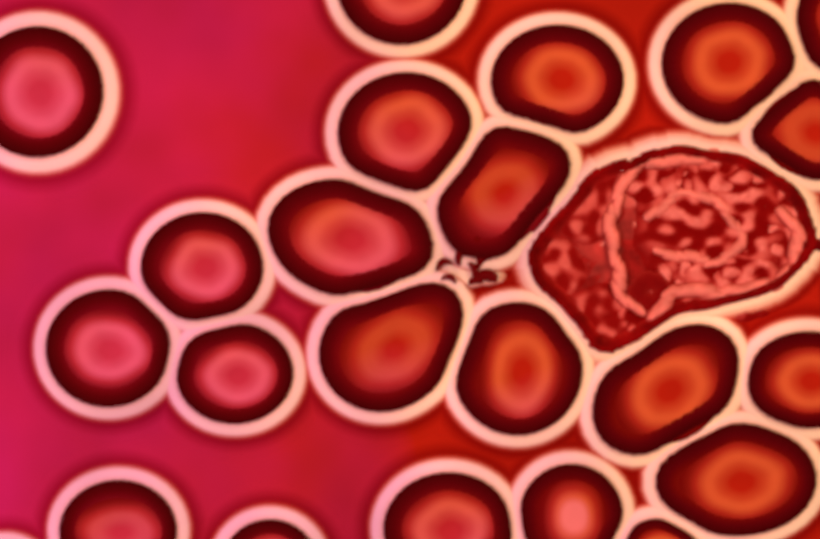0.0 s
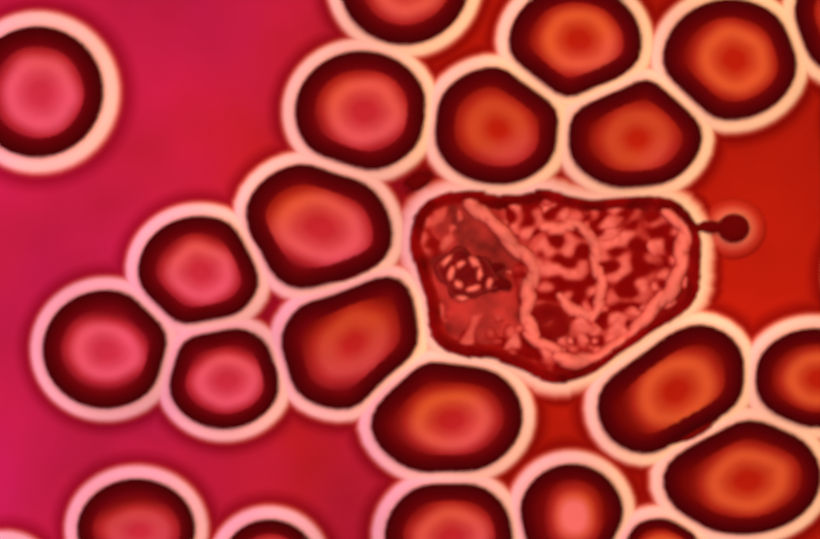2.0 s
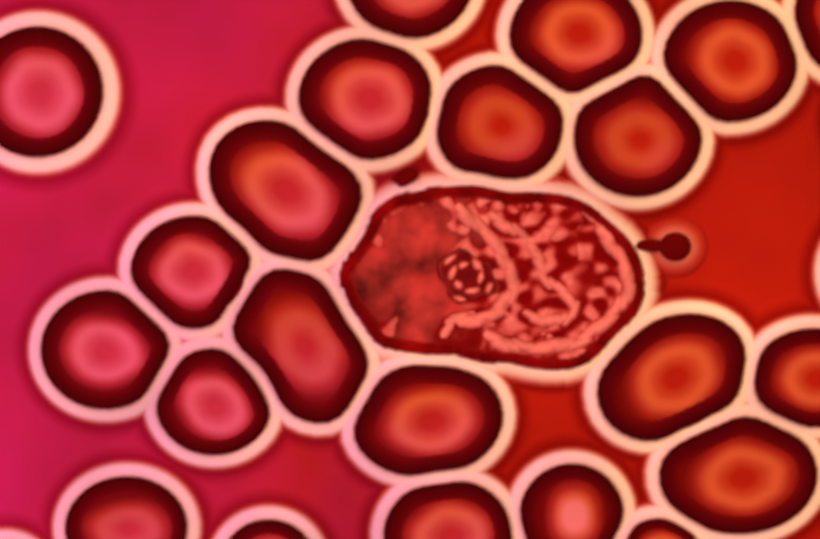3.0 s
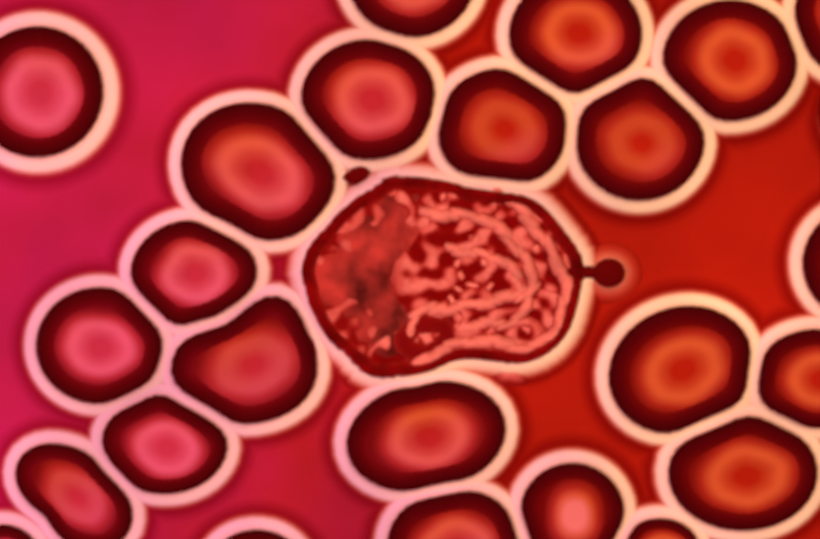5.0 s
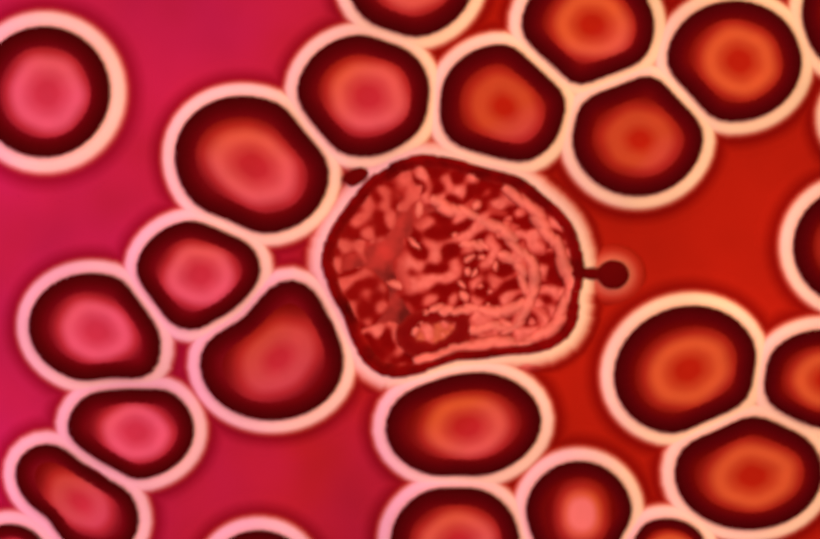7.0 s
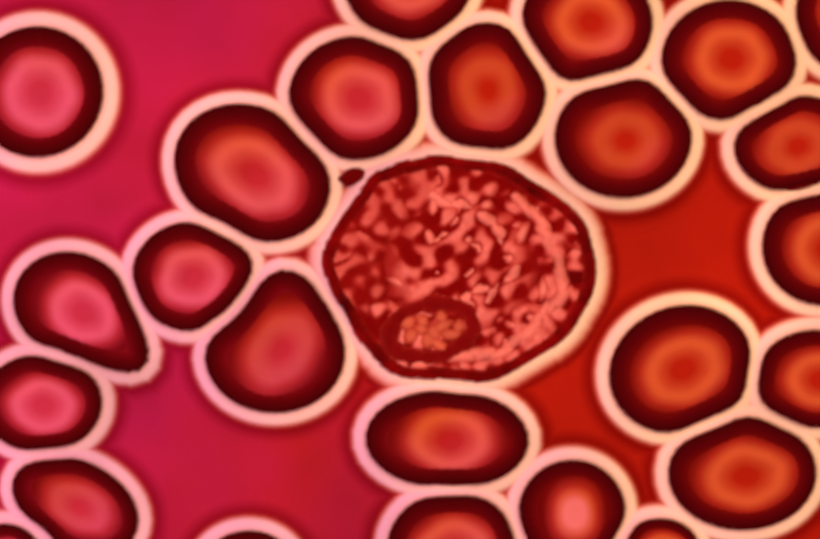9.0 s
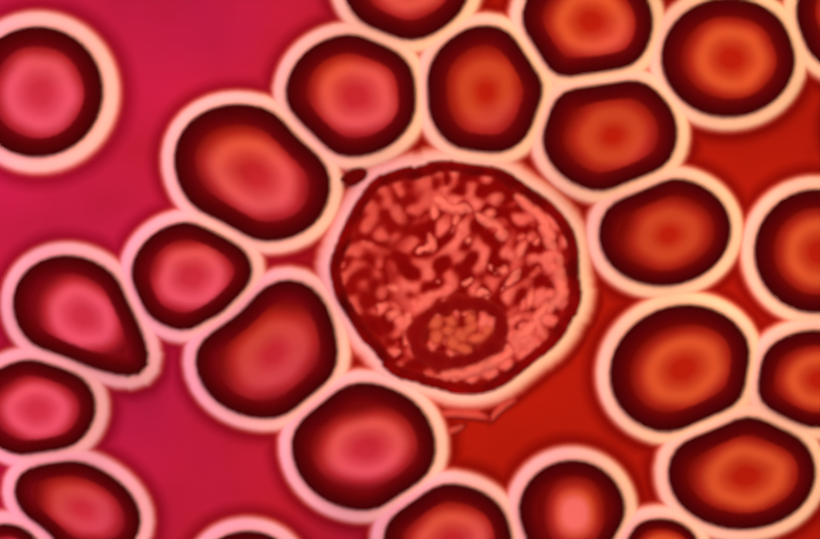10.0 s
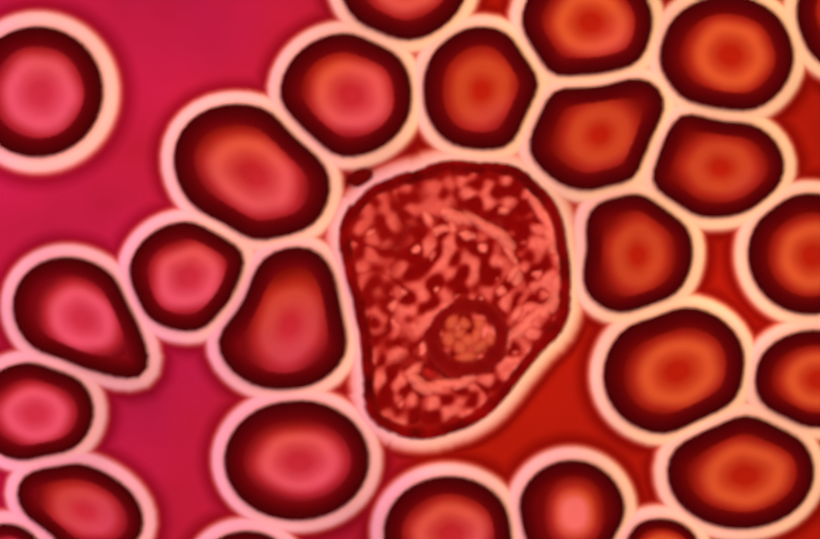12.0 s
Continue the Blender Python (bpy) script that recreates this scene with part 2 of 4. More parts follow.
def cell(key, label, rows, **more):
    width = 9
    rows = [tuple(r) + (0, 0, 0, 30)[len(r) - 5:] if len(r) > 4 and len(r) < width else tuple(r) for r in rows]
    CELLS[key] = dict(label=label, rows=rows, **more)


PLAIN = "round dark-rimmed red blood cell with a rosy hollow centre"
cell("a", "round lone red blood cell with broad painted bright halo", [(0, 70, 175, 126, 125)], broad=1.2)
cell("b", PLAIN, [(0, 768, -38, 125, 122), (1.5, 770, -36, 125, 122), (2.5, 778, -42, 125, 122), (3.2, 786, -53, 125, 124),
                  (4.8, 788, -54, 125, 124), (7.2, 772, -54, 125, 124), (8.8, 780, -48, 125, 124), (12, 772, -48, 125, 124)])
cell("c", "round dark-rimmed red blood cell with an orange centre",
     [(0, 1066, 153, 127, 106), (0.7, 1076, 130, 128, 106), (1.1, 1083, 121, 127, 106), (1.5, 1098, 92, 127, 112), (2, 1100, 82, 127, 112), (2.5, 1103, 76, 127, 113),
      (3.2, 1101, 66, 127, 114), (4.8, 1100, 66, 127, 114), (5.5, 1105, 60, 127, 114), (7.2, 1112, 50, 127, 114), (9.5, 1123, 43, 126, 114), (12, 1123, 45, 126, 114)])
cell("d", "round dark-rimmed red blood cell with an orange centre",
     [(0, 1395, 120, 129, 115), (1.5, 1397, 110, 129, 114), (2.5, 1397, 116, 129, 116), (4.8, 1397, 115, 129, 115), (5.5, 1394, 114, 129, 115),
      (7.2, 1392, 116, 129, 115), (8.8, 1395, 116, 129, 115), (9.5, 1392, 106, 128, 113), (10.5, 1395, 112, 129, 115), (12, 1390, 105, 129, 114)])
cell("e", "round dark-rimmed red blood cell with an orange centre",
     [(0, 776, 253, 130, 115), (0.7, 721, 229, 131, 118), (1.1, 701, 220, 130, 115), (1.5, 692, 221, 127, 115), (2, 691, 212, 127, 115), (2.5, 699, 200, 127, 115),
      (3.2, 700, 187, 130, 116), (4.8, 705, 190, 130, 115), (5.5, 704, 188, 129, 114), (6.5, 695, 184, 129, 114), (7.2, 680, 182, 128, 117),
      (8.8, 681, 188, 128, 118), (9.5, 673, 182, 127, 117), (10.5, 672, 182, 127, 117), (12, 662, 181, 127, 118)])
cell("f", "squeezed squarish red blood cell with an orange centre",
     [(0, 963, 362, 150, 108, -48), (0.7, 955, 310, 146, 106, -32), (1.1, 966, 270, 136, 102, 5), (1.5, 957, 248, 124, 114, 0), (2, 951, 240, 124, 113, 0), (2.5, 954, 237, 124, 113, 0),
      (3.2, 955, 237, 124, 114, 0), (4.8, 960, 246, 126, 115, 0), (5.5, 962, 237, 124, 113, 0), (6.5, 958, 219, 124, 115, 0), (7.2, 944, 195, 122, 118, 0),
      (8.8, 930, 168, 116, 125, 0), (9.5, 927, 168, 114, 126, 0), (10.5, 926, 177, 112, 124, 0), (12, 920, 171, 112, 121, 0)])
cell("g", "large oval red blood cell with a rosy hollow centre",
     [(0, 671, 457, 163, 112, 12), (0.7, 670, 455, 163, 112, 12), (1.5, 650, 445, 157, 110, 10), (2, 608, 437, 144, 122, 20), (2.5, 558, 380, 162, 118, 35),
      (3.2, 546, 361, 164, 120, 35), (4.8, 497, 330, 153, 127, 25), (5.5, 485, 322, 147, 128, 20), (6.5, 470, 312, 147, 127, 22), (7.2, 468, 316, 153, 127, 25),
      (8.8, 482, 330, 156, 124, 28), (12, 481, 329, 157, 122, 28)])
cell("h", "small round red blood cell with a rose centre",
     [(0, 386, 510, 117, 104), (1.5, 386, 511, 117, 104), (2.5, 373, 524, 118, 106), (3.2, 368, 519, 120, 108), (4.8, 370, 523, 121, 103),
      (5.5, 369, 522, 120, 102), (7.2, 365, 526, 120, 105), (8.8, 369, 528, 118, 105), (12, 360, 528, 115, 105)])
cell("i", "red blood cell drawn out into a teardrop",
     [(0, 206, 666, 119, 112, 0, 43, 0, 26), (2, 201, 668, 120, 113, 0, 43, 0, 26), (2.5, 203, 674, 122, 112, 0, 43, 0, 26), (3.2, 200, 667, 124, 114, 0, 43, 0, 26),
      (4.8, 190, 663, 120, 112, 0, 43, 0, 20), (5.5, 187, 650, 124, 107, 0, 43, 8, 20), (6.5, 174, 632, 124, 104, 3, 43, 28, 20), (7.2, 160, 622, 122, 102, 5, 43, 56, 19),
      (8.8, 136, 580, 112, 98, 20, 41, 104, 17), (9.5, 134, 586, 112, 98, 20, 41, 106, 17), (12, 134, 592, 112, 99, 20, 41, 106, 17)], pointed=True)
cell("j", "small round red blood cell with a rose centre",
     [(0, 448, 714, 112, 96), (0.7, 448, 711, 114, 97), (1.5, 442, 712, 108, 97), (2, 428, 722, 109, 98), (2.5, 424, 749, 111, 101), (3.2, 401, 776, 113, 102),
      (4.8, 328, 850, 121, 95), (5.5, 276, 843, 120, 95), (6.5, 242, 827, 120, 93), (7.2, 232, 821, 122, 95), (8.8, 85, 770, 116, 94), (9.5, 68, 777, 116, 93), (12, 62, 788, 116, 95)])
cell("k", "soft pear-shaped red blood cell pressed out of round",
     [(0, 728, 676, 118, 111, 0, -38, 72, 32), (0.7, 733, 668, 124, 112, 0, -36, 68, 32), (1.5, 683, 664, 122, 110, 0, -36, 62, 32), (2, 652, 670, 118, 112, 0, -42, 72, 32),
      (2.5, 612, 654, 142, 116, 40, -60, 0, 30), (3.2, 572, 668, 158, 108, 65, -172, 38, 28), (3.7, 540, 676, 156, 108, 48, -172, 10, 28), (4.0, 522, 682, 152, 108, 35, -110, 0, 26), (4.4, 492, 692, 146, 108, 15, -75, 14, 24), (4.8, 465, 706, 142, 102, 0, -66, 50, 22), (5.5, 465, 710, 140, 104, 0, -63, 55, 20),
      (6.5, 488, 706, 138, 106, 0, -66, 60, 21), (7.2, 511, 690, 137, 110, 0, -76, 54, 23), (8.8, 527, 677, 135, 112, 0, -82, 52, 24), (9.5, 515, 678, 132, 112, 0, -77, 50, 25),
      (10, 508, 686, 135, 114, 0, -65, 46, 25), (10.5, 514, 662, 134, 116, 0, -68, 56, 24), (11.2, 534, 648, 130, 104, 0, -76, 76, 27), (12, 541, 644, 126, 102, 0, -80, 78, 30)])
cell("l", "oval dark-rimmed red blood cell with a red-orange centre",
     [(0, 990, 705, 124, 127), (0.7, 960, 788, 144, 120), (1.1, 910, 804, 148, 111), (1.5, 868, 800, 147, 108), (2, 853, 797, 147, 112), (2.5, 830, 797, 141, 111), (3.2, 815, 806, 148, 108, -8),
      (4.8, 813, 835, 155, 104, -10), (5.5, 828, 832, 154, 104, -12), (6.5, 878, 813, 151, 102, -8), (7.2, 871, 812, 150, 102, -4), (8.8, 864, 835, 158, 93, 0), (9.2, 836, 845, 158, 95, 4),
      (9.5, 780, 848, 152, 104, 8), (10, 695, 854, 138, 122, 4), (10.5, 672, 857, 138, 122, 0), (11, 652, 857, 135, 121, 0), (11.2, 621, 858, 132, 121, 0), (12, 567, 880, 139, 115, 0)])
cell("m", "broad oval red blood cell with a red-orange centre",
     [(0, 1275, 744, 158, 106, -36), (0.7, 1286, 755, 156, 110, -38), (1.5, 1285, 745, 152, 112, -32), (2.5, 1285, 742, 153, 112, -32), (3.2, 1288, 716, 151, 114, -25),
      (4.8, 1304, 708, 142, 119, -20), (5.5, 1301, 706, 140, 120, -20), (7.2, 1299, 707, 140, 120, -20), (8.8, 1303, 706, 140, 120, -20), (10.5, 1302, 705, 138, 121, -20), (12, 1290, 708, 138, 120, -18)])
cell("n", PLAIN, [(0, 1546, 726, 118, 92), (1.5, 1562, 722, 118, 94), (3.2, 1556, 722, 118, 94), (5.5, 1564, 724, 120, 94), (8.8, 1562, 724, 118, 93), (12, 1560, 724, 118, 93)])
cell("o", "large oval red blood cell with a red-orange centre",
     [(0, 1408, 917, 155, 107), (0.7, 1424, 915, 150, 108), (1.5, 1422, 914, 152, 108), (3.2, 1412, 908, 152, 112), (4.8, 1422, 905, 144, 110), (5.5, 1418, 904, 141, 108), (8.8, 1420, 905, 142, 108), (12, 1417, 903, 141, 108)])
cell("p", "small red blood cell with a pale squarish centre",
     [(0, 1092, 986, 99, 98), (4.8, 1094, 984, 100, 98), (8.8, 1094, 980, 102, 100), (12, 1093, 980, 102, 100)], core="pale")
cell("q", PLAIN, [(0, 857, 1012, 124, 108), (0.7, 857, 1015, 124, 108), (1.5, 860, 1026, 124, 108), (3.2, 857, 1024, 124, 108), (4.8, 870, 1045, 130, 110), (6.5, 858, 1040, 124, 110),
                  (7.2, 858, 1035, 124, 108), (8.8, 866, 1048, 124, 108), (9.5, 857, 1046, 124, 108), (10.5, 857, 1021, 124, 108), (12, 857, 1019, 124, 108)])
cell("r", "red blood cell folded into a bean shape",
     [(0, 225, 1016, 112, 97), (0.7, 257, 1010, 114, 98), (1.5, 270, 1014, 112, 97), (2.5, 245, 1012, 114, 97), (3.2, 238, 1009, 118, 99), (4.8, 138, 950, 126, 86, 36, 150, -25),
      (5.5, 136, 953, 134, 84, 36, 150, -25), (7.2, 130, 955, 136, 86, 36, 150, -25), (8.8, 138, 968, 132, 88, 25, 150, -25), (12, 148, 976, 130, 86, 20, 150, -25)])
cell("z", PLAIN, [(0, 8, 1118, 76, 74), (3.2, 8, 1112, 76, 74), (4.8, 2, 1078, 76, 74), (12, 8, 1076, 76, 74)])
cell("s", PLAIN, [(0, 515, 1082, 92, 88), (3.2, 512, 1082, 92, 88), (4.8, 490, 1102, 98, 88), (12, 470, 1104, 98, 88)])
cell("t", "small red blood cell wedged between its neighbours", [(0, 1262, 1052, 76, 60)])
cell("u", PLAIN, [(0, 1640, 40, 116, 118), (2, 1636, 30, 116, 118), (12, 1640, 24, 116, 118)])
cell("v", "pressed red blood cell with an orange hollow centre",
     [(0, 1558, 245, 125, 96), (0.7, 1490, 270, 126, 100), (1.1, 1430, 288, 138, 90), (1.2, 1390, 280, 138, 92, 0, 90, 0, 26), (1.5, 1246, 244, 150, 104, 0, 90, -16, 26), (2, 1212, 255, 132, 106, 0, 90, 0, 26), (2.5, 1212, 264, 122, 115),
      (3.2, 1222, 256, 124, 118), (4.8, 1224, 264, 124, 118), (5.5, 1223, 266, 123, 117), (6.5, 1218, 261, 123, 118), (7.2, 1203, 257, 127, 116), (8.8, 1195, 263, 132, 116),
      (9.5, 1180, 255, 127, 114), (10, 1166, 254, 130, 112), (10.5, 1132, 275, 134, 112, 0, -38, 8, 20), (11.2, 1127, 258, 135, 112, 0, -38, 34, 20), (12, 1140, 257, 134, 108, 0, -38, 32, 20)])
cell("w", "round red blood cell at the rim of the cluster",
     [(0, 1740, 530, 118, 112), (3.2, 1700, 520, 118, 112), (4.8, 1656, 508, 120, 112), (5.5, 1656, 484, 120, 112), (7.2, 1618, 470, 118, 114), (8.8, 1580, 468, 117, 112),
      (9.5, 1567, 479, 118, 117), (10.5, 1557, 480, 118, 119), (12, 1549, 485, 118, 116)])
cell("x", "oval red blood cell with a small red-orange centre",
     [(0, 1740, 220, 116, 92), (7.2, 1688, 225, 116, 92), (8.8, 1548, 264, 117, 92), (9.2, 1490, 292, 121, 95, -8), (9.5, 1407, 332, 128, 99, -12), (10, 1272, 443, 127, 103, -6), (10.5, 1255, 456, 131, 102, 0, 180, 0, 26),
      (11.2, 1210, 496, 116, 124, 0, 180, -52, 24), (12, 1206, 482, 119, 118, 0, 185, -36, 24)])
cell("y", "oval red blood cell pressed between two others",
     [(0, 1790, 200, 130, 92), (10.2, 1740, 240, 130, 92), (10.5, 1690, 255, 130, 92), (10.7, 1562, 282, 132, 92), (10.8, 1430, 310, 134, 94), (11, 1346, 322, 134, 96, 0, -130, 12, 22), (11.2, 1336, 322, 132, 98, 0, -130, 24, 22), (12, 1366, 318, 135, 97, 0, -130, 24, 22)])

# the white cell: when, its middle, and its reach every 30 degrees
WHITE = [
    (0.0, 1290, 450, 270, 215, 155, 165, 262, 265, 285, 205, 175, 168, 188, 246),
    (0.7, 1220, 480, 270, 170, 150, 225, 264, 275, 290, 190, 160, 180, 205, 245),
    (1.1, 1150, 510, 250, 185, 175, 235, 242, 260, 280, 262, 170, 165, 210, 270),
    (1.5, 1110, 530, 255, 205, 180, 210, 220, 240, 270, 285, 200, 168, 195, 295),
    (2.0, 1070, 540, 265, 225, 190, 195, 180, 265, 280, 300, 200, 170, 185, 285),
    (2.5, 985, 540, 295, 270, 195, 165, 170, 235, 310, 260, 215, 185, 195, 280),
    (3.2, 930, 530, 285, 270, 200, 160, 180, 255, 305, 270, 200, 185, 185, 240)]
WHITE += [
    (4.8, 860, 540, 258, 245, 175, 150, 215, 240, 282, 255, 220, 190, 218, 242),
    (5.5, 848, 535, 255, 245, 180, 160, 235, 245, 270, 255, 235, 215, 205, 250),
    (6.5, 858, 525, 250, 245, 185, 165, 245, 235, 250, 250, 235, 222, 210, 230),
    (7.2, 863, 515, 240, 245, 195, 180, 245, 240, 258, 252, 237, 225, 218, 230),
    (8.8, 880, 510, 265, 240, 225, 220, 235, 240, 263, 248, 228, 218, 212, 235)]
WHITE += [
    (9.5, 885, 520, 250, 235, 225, 220, 240, 245, 255, 260, 240, 228, 225, 235),
    (10.0, 880, 530, 235, 225, 220, 225, 220, 225, 245, 250, 238, 225, 222, 228),
    (10.5, 880, 550, 230, 210, 195, 255, 235, 218, 235, 260, 250, 237, 235, 235),
    (11.2, 880, 560, 215, 198, 205, 278, 262, 218, 225, 270, 265, 250, 262, 235),
    (12.0, 870, 560, 225, 208, 212, 272, 290, 212, 210, 255, 255, 252, 275, 240)]

GAP = 23.0
DIRS = np.radians(np.arange(0, 360, 5.0))
TIMES = [0.25 * k for k in range(49)]


def reach(key, t, ang):
    """The middle and the free reach of a cell at a time, in the ways given."""
    if key == "white":
        v = glide(WHITE, t)
        k = (np.degrees(ang) % 360) / 30
        i = np.floor(k).astype(int)
        f = k - i
        r = v[2:]
        p0, p1, p2, p3 = r[(i - 1) % 12], r[i % 12], r[(i + 1) % 12], r[(i + 2) % 12]
        rough = 5 * np.sin(7 * ang + 0.5 * t) + (4 * np.sin(13 * ang - 0.8 * t + 1) + 2 * np.sin(19 * ang + t)) * (0.5 + 0.5 * np.sin(3 * ang + 1.3))
        return v[:2], rough + p1 + 0.5 * f * (p2 - p0 + f * (2 * p0 - 5 * p1 + 4 * p2 - p3 + f * (3 * (p1 - p2) + p3 - p0)))
    v = glide(CELLS[key]["rows"], t)
    rx, ry, lean = v[2], v[3], radians(v[4])
    way, tall, wide = radians(v[5]), v[6], radians(max(v[7], 8))
    r = rx * ry / np.sqrt((ry * np.cos(ang - lean)) ** 2 + (rx * np.sin(ang - lean)) ** 2)
    off = np.abs((ang - way + math.pi) % (2 * math.pi) - math.pi) / wide
    return v[:2], r + tall * np.exp(-off if CELLS[key].get("pointed") else -0.5 * off ** 2)


def outlines(t):
    """All outlines at a time: cells that meet are flattened against one another."""
    keys = list(CELLS) + ["white"]
    free = {k: reach(k, t, DIRS) for k in keys}
    out = {}
    frac = np.linspace(0.3, 1.0, 36)
    for a in keys:
        ca, ra = free[a]
        rho = frac[None, :] * ra[:, None]
        px, py = ca[0] + rho * np.cos(DIRS)[:, None], ca[1] + rho * np.sin(DIRS)[:, None]
        ok = np.ones_like(rho, bool)
        for b in keys:
            cb, rb = free[b]
            if b == a or np.hypot(*(cb - ca)) > ra.max() + rb.max() + GAP:
                continue
            dx, dy = px - cb[0], py - cb[1]
            _, rr = reach(b, t, np.arctan2(dy, dx))
            ok &= (np.hypot(dx, dy) - rr) - (rho - ra[:, None]) >= GAP
        ok = np.logical_and.accumulate(ok, axis=1)
        r = ra * frac[np.maximum(ok.sum(axis=1) - 1, 0)]
        w = np.exp(-0.5 * (np.arange(-4, 5) / (0.7 if a == "white" else 1.7)) ** 2)
        r = sum(wi * np.roll(r, k) for wi, k in zip(w / w.sum(), range(-4, 5)))
        out[a] = (ca, r)
    return out


def edge_poses(r, count, span=8):
    """Places and outward ways of evenly spaced bars round an outline, about its middle; and the longest spacing."""
    fine = np.radians(np.arange(0, 360, 1.0))
    rf = np.interp(fine, np.append(DIRS, 2 * math.pi), np.append(r, r[0]))
    x, y = rf * np.cos(fine), rf * np.sin(fine)
    step = np.hypot(np.roll(x, -1) - x, np.roll(y, -1) - y)
    run = np.concatenate([[0], np.cumsum(step)])
    at = np.interp(np.arange(count) / count * run[-1], run, np.arange(361))
    poses = []
    for q in at:
        i, f = int(q) % 360, q - int(q)
        j, lo, hi = (i + 1) % 360, (i - span) % 360, (i + span + 1) % 360
        way = math.atan2(-(x[hi] - x[lo]), y[hi] - y[lo])
        poses.append((x[i] * (1 - f) + x[j] * f, y[i] * (1 - f) + y[j] * f, way))
    return poses, run[-1] / count


SHAPES = {t: outlines(t) for t in TIMES}
MOVES = []


def keep(ob, rows):
    """Remember the rows of a thing for motions(); what stands still is only set down."""
    first = rows[0][1]
    still = all((m.translation - first.translation).length < 1.2 * U and first.to_quaternion().rotation_difference(m.to_quaternion()).angle < 0.03 for _, m in rows)
    ob.matrix_basis = first
    if not still:
        MOVES.append((ob, rows))


def edge_pose(p):
    return pose(p[0] * U, -p[1] * U, 0, 0, 0, -math.degrees(p[2]))


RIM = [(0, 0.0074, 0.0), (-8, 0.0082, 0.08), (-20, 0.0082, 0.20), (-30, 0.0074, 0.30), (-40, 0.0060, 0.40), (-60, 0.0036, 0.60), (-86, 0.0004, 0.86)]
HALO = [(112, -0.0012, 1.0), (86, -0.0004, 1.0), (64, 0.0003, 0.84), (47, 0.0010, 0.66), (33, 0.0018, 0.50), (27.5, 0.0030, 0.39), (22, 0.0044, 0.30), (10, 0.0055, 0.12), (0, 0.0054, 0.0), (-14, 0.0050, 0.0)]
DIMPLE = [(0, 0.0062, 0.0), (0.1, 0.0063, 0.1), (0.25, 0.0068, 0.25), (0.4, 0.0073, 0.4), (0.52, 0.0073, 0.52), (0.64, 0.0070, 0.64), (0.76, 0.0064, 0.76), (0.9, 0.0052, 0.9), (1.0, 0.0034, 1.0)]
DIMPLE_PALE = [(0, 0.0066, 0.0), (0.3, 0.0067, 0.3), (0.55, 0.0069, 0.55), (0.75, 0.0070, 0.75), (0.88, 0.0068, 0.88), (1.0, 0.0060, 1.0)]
SOFT_CELLS = "fkrvxy"


def girth(r):
    """The middle, the long and short half-axes and the lean of an outline."""
    d, c, n = 2 * math.pi / len(DIRS), np.cos(DIRS), np.sin(DIRS)
    area = (r ** 2 / 2).sum() * d
    x, y = (r ** 3 / 3 * c).sum() * d / area, (r ** 3 / 3 * n).sum() * d / area
    xx, yy, xy = ((r ** 4 / 4 * f).sum() * d / area for f in (c * c, n * n, c * n))
    xx, yy, xy = xx - x * x, yy - y * y, xy - x * y
    mean, spread = (xx + yy) / 2, math.hypot((xx - yy) / 2, xy)
    return x, y, 2 * math.sqrt(mean + spread), 2 * math.sqrt(mean - spread), 0.5 * math.atan2(2 * xy, xx - yy)


def build_cell(key, data):
    count = 36
    thing = tagged(new("red_blood_cell"), data["label"], "blood cell", "red blood cells")
    keep(thing, [(t, pose(*plan(*SHAPES[t][key][0]), 0)) for t in TIMES])
    sets = {t: edge_poses(SHAPES[t][key][1], count) for t in TIMES}
    half = 0.62 * max(s[1] for s in sets.values()) + 2
    mean = np.mean([glide(data["rows"], t) for t in TIMES], axis=0)
    k = min(1.1, min(mean[2], mean[3]) / 112)
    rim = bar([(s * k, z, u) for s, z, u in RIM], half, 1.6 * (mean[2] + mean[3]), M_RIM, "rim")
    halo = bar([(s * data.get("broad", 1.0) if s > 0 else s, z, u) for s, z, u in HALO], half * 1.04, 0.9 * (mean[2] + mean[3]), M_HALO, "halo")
    for n in range(count):
        piece = part("rim", rim, thing)
        keep(piece, [(t, edge_pose(sets[t][0][n])) for t in TIMES])
        part("halo", halo, piece, "bright optical halo painted on a ring round the cell")
    shapes = [girth(SHAPES[t][key][1]) for t in TIMES]
    if data.get("core") == "pale":
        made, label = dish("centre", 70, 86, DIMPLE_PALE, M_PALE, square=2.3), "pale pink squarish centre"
        rx = ry = 1
    else:
        seen = [g for t, g in zip(TIMES, shapes) if SHAPES[t][key][0][0] < 1600] or shapes
        rx, ry = (float(np.quantile([g[c] for g in seen], 0.25)) for c in (2, 3))
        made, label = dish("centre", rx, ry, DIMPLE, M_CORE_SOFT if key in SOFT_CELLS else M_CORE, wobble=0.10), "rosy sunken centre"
    centre, rows, lean = part("centre", made, thing, label), [], None
    for t, (x, y, a, b, way) in zip(TIMES, shapes):
        if rx < 1.06 * ry:
            way = 0.0
        lean = way if lean is None else way + math.pi * round((lean - way) / math.pi)
        rows.append((t, pose((x + 6) * U, -(y + 3) * U, 0, 0, 0, -math.degrees(lean))))
    keep(centre, rows)


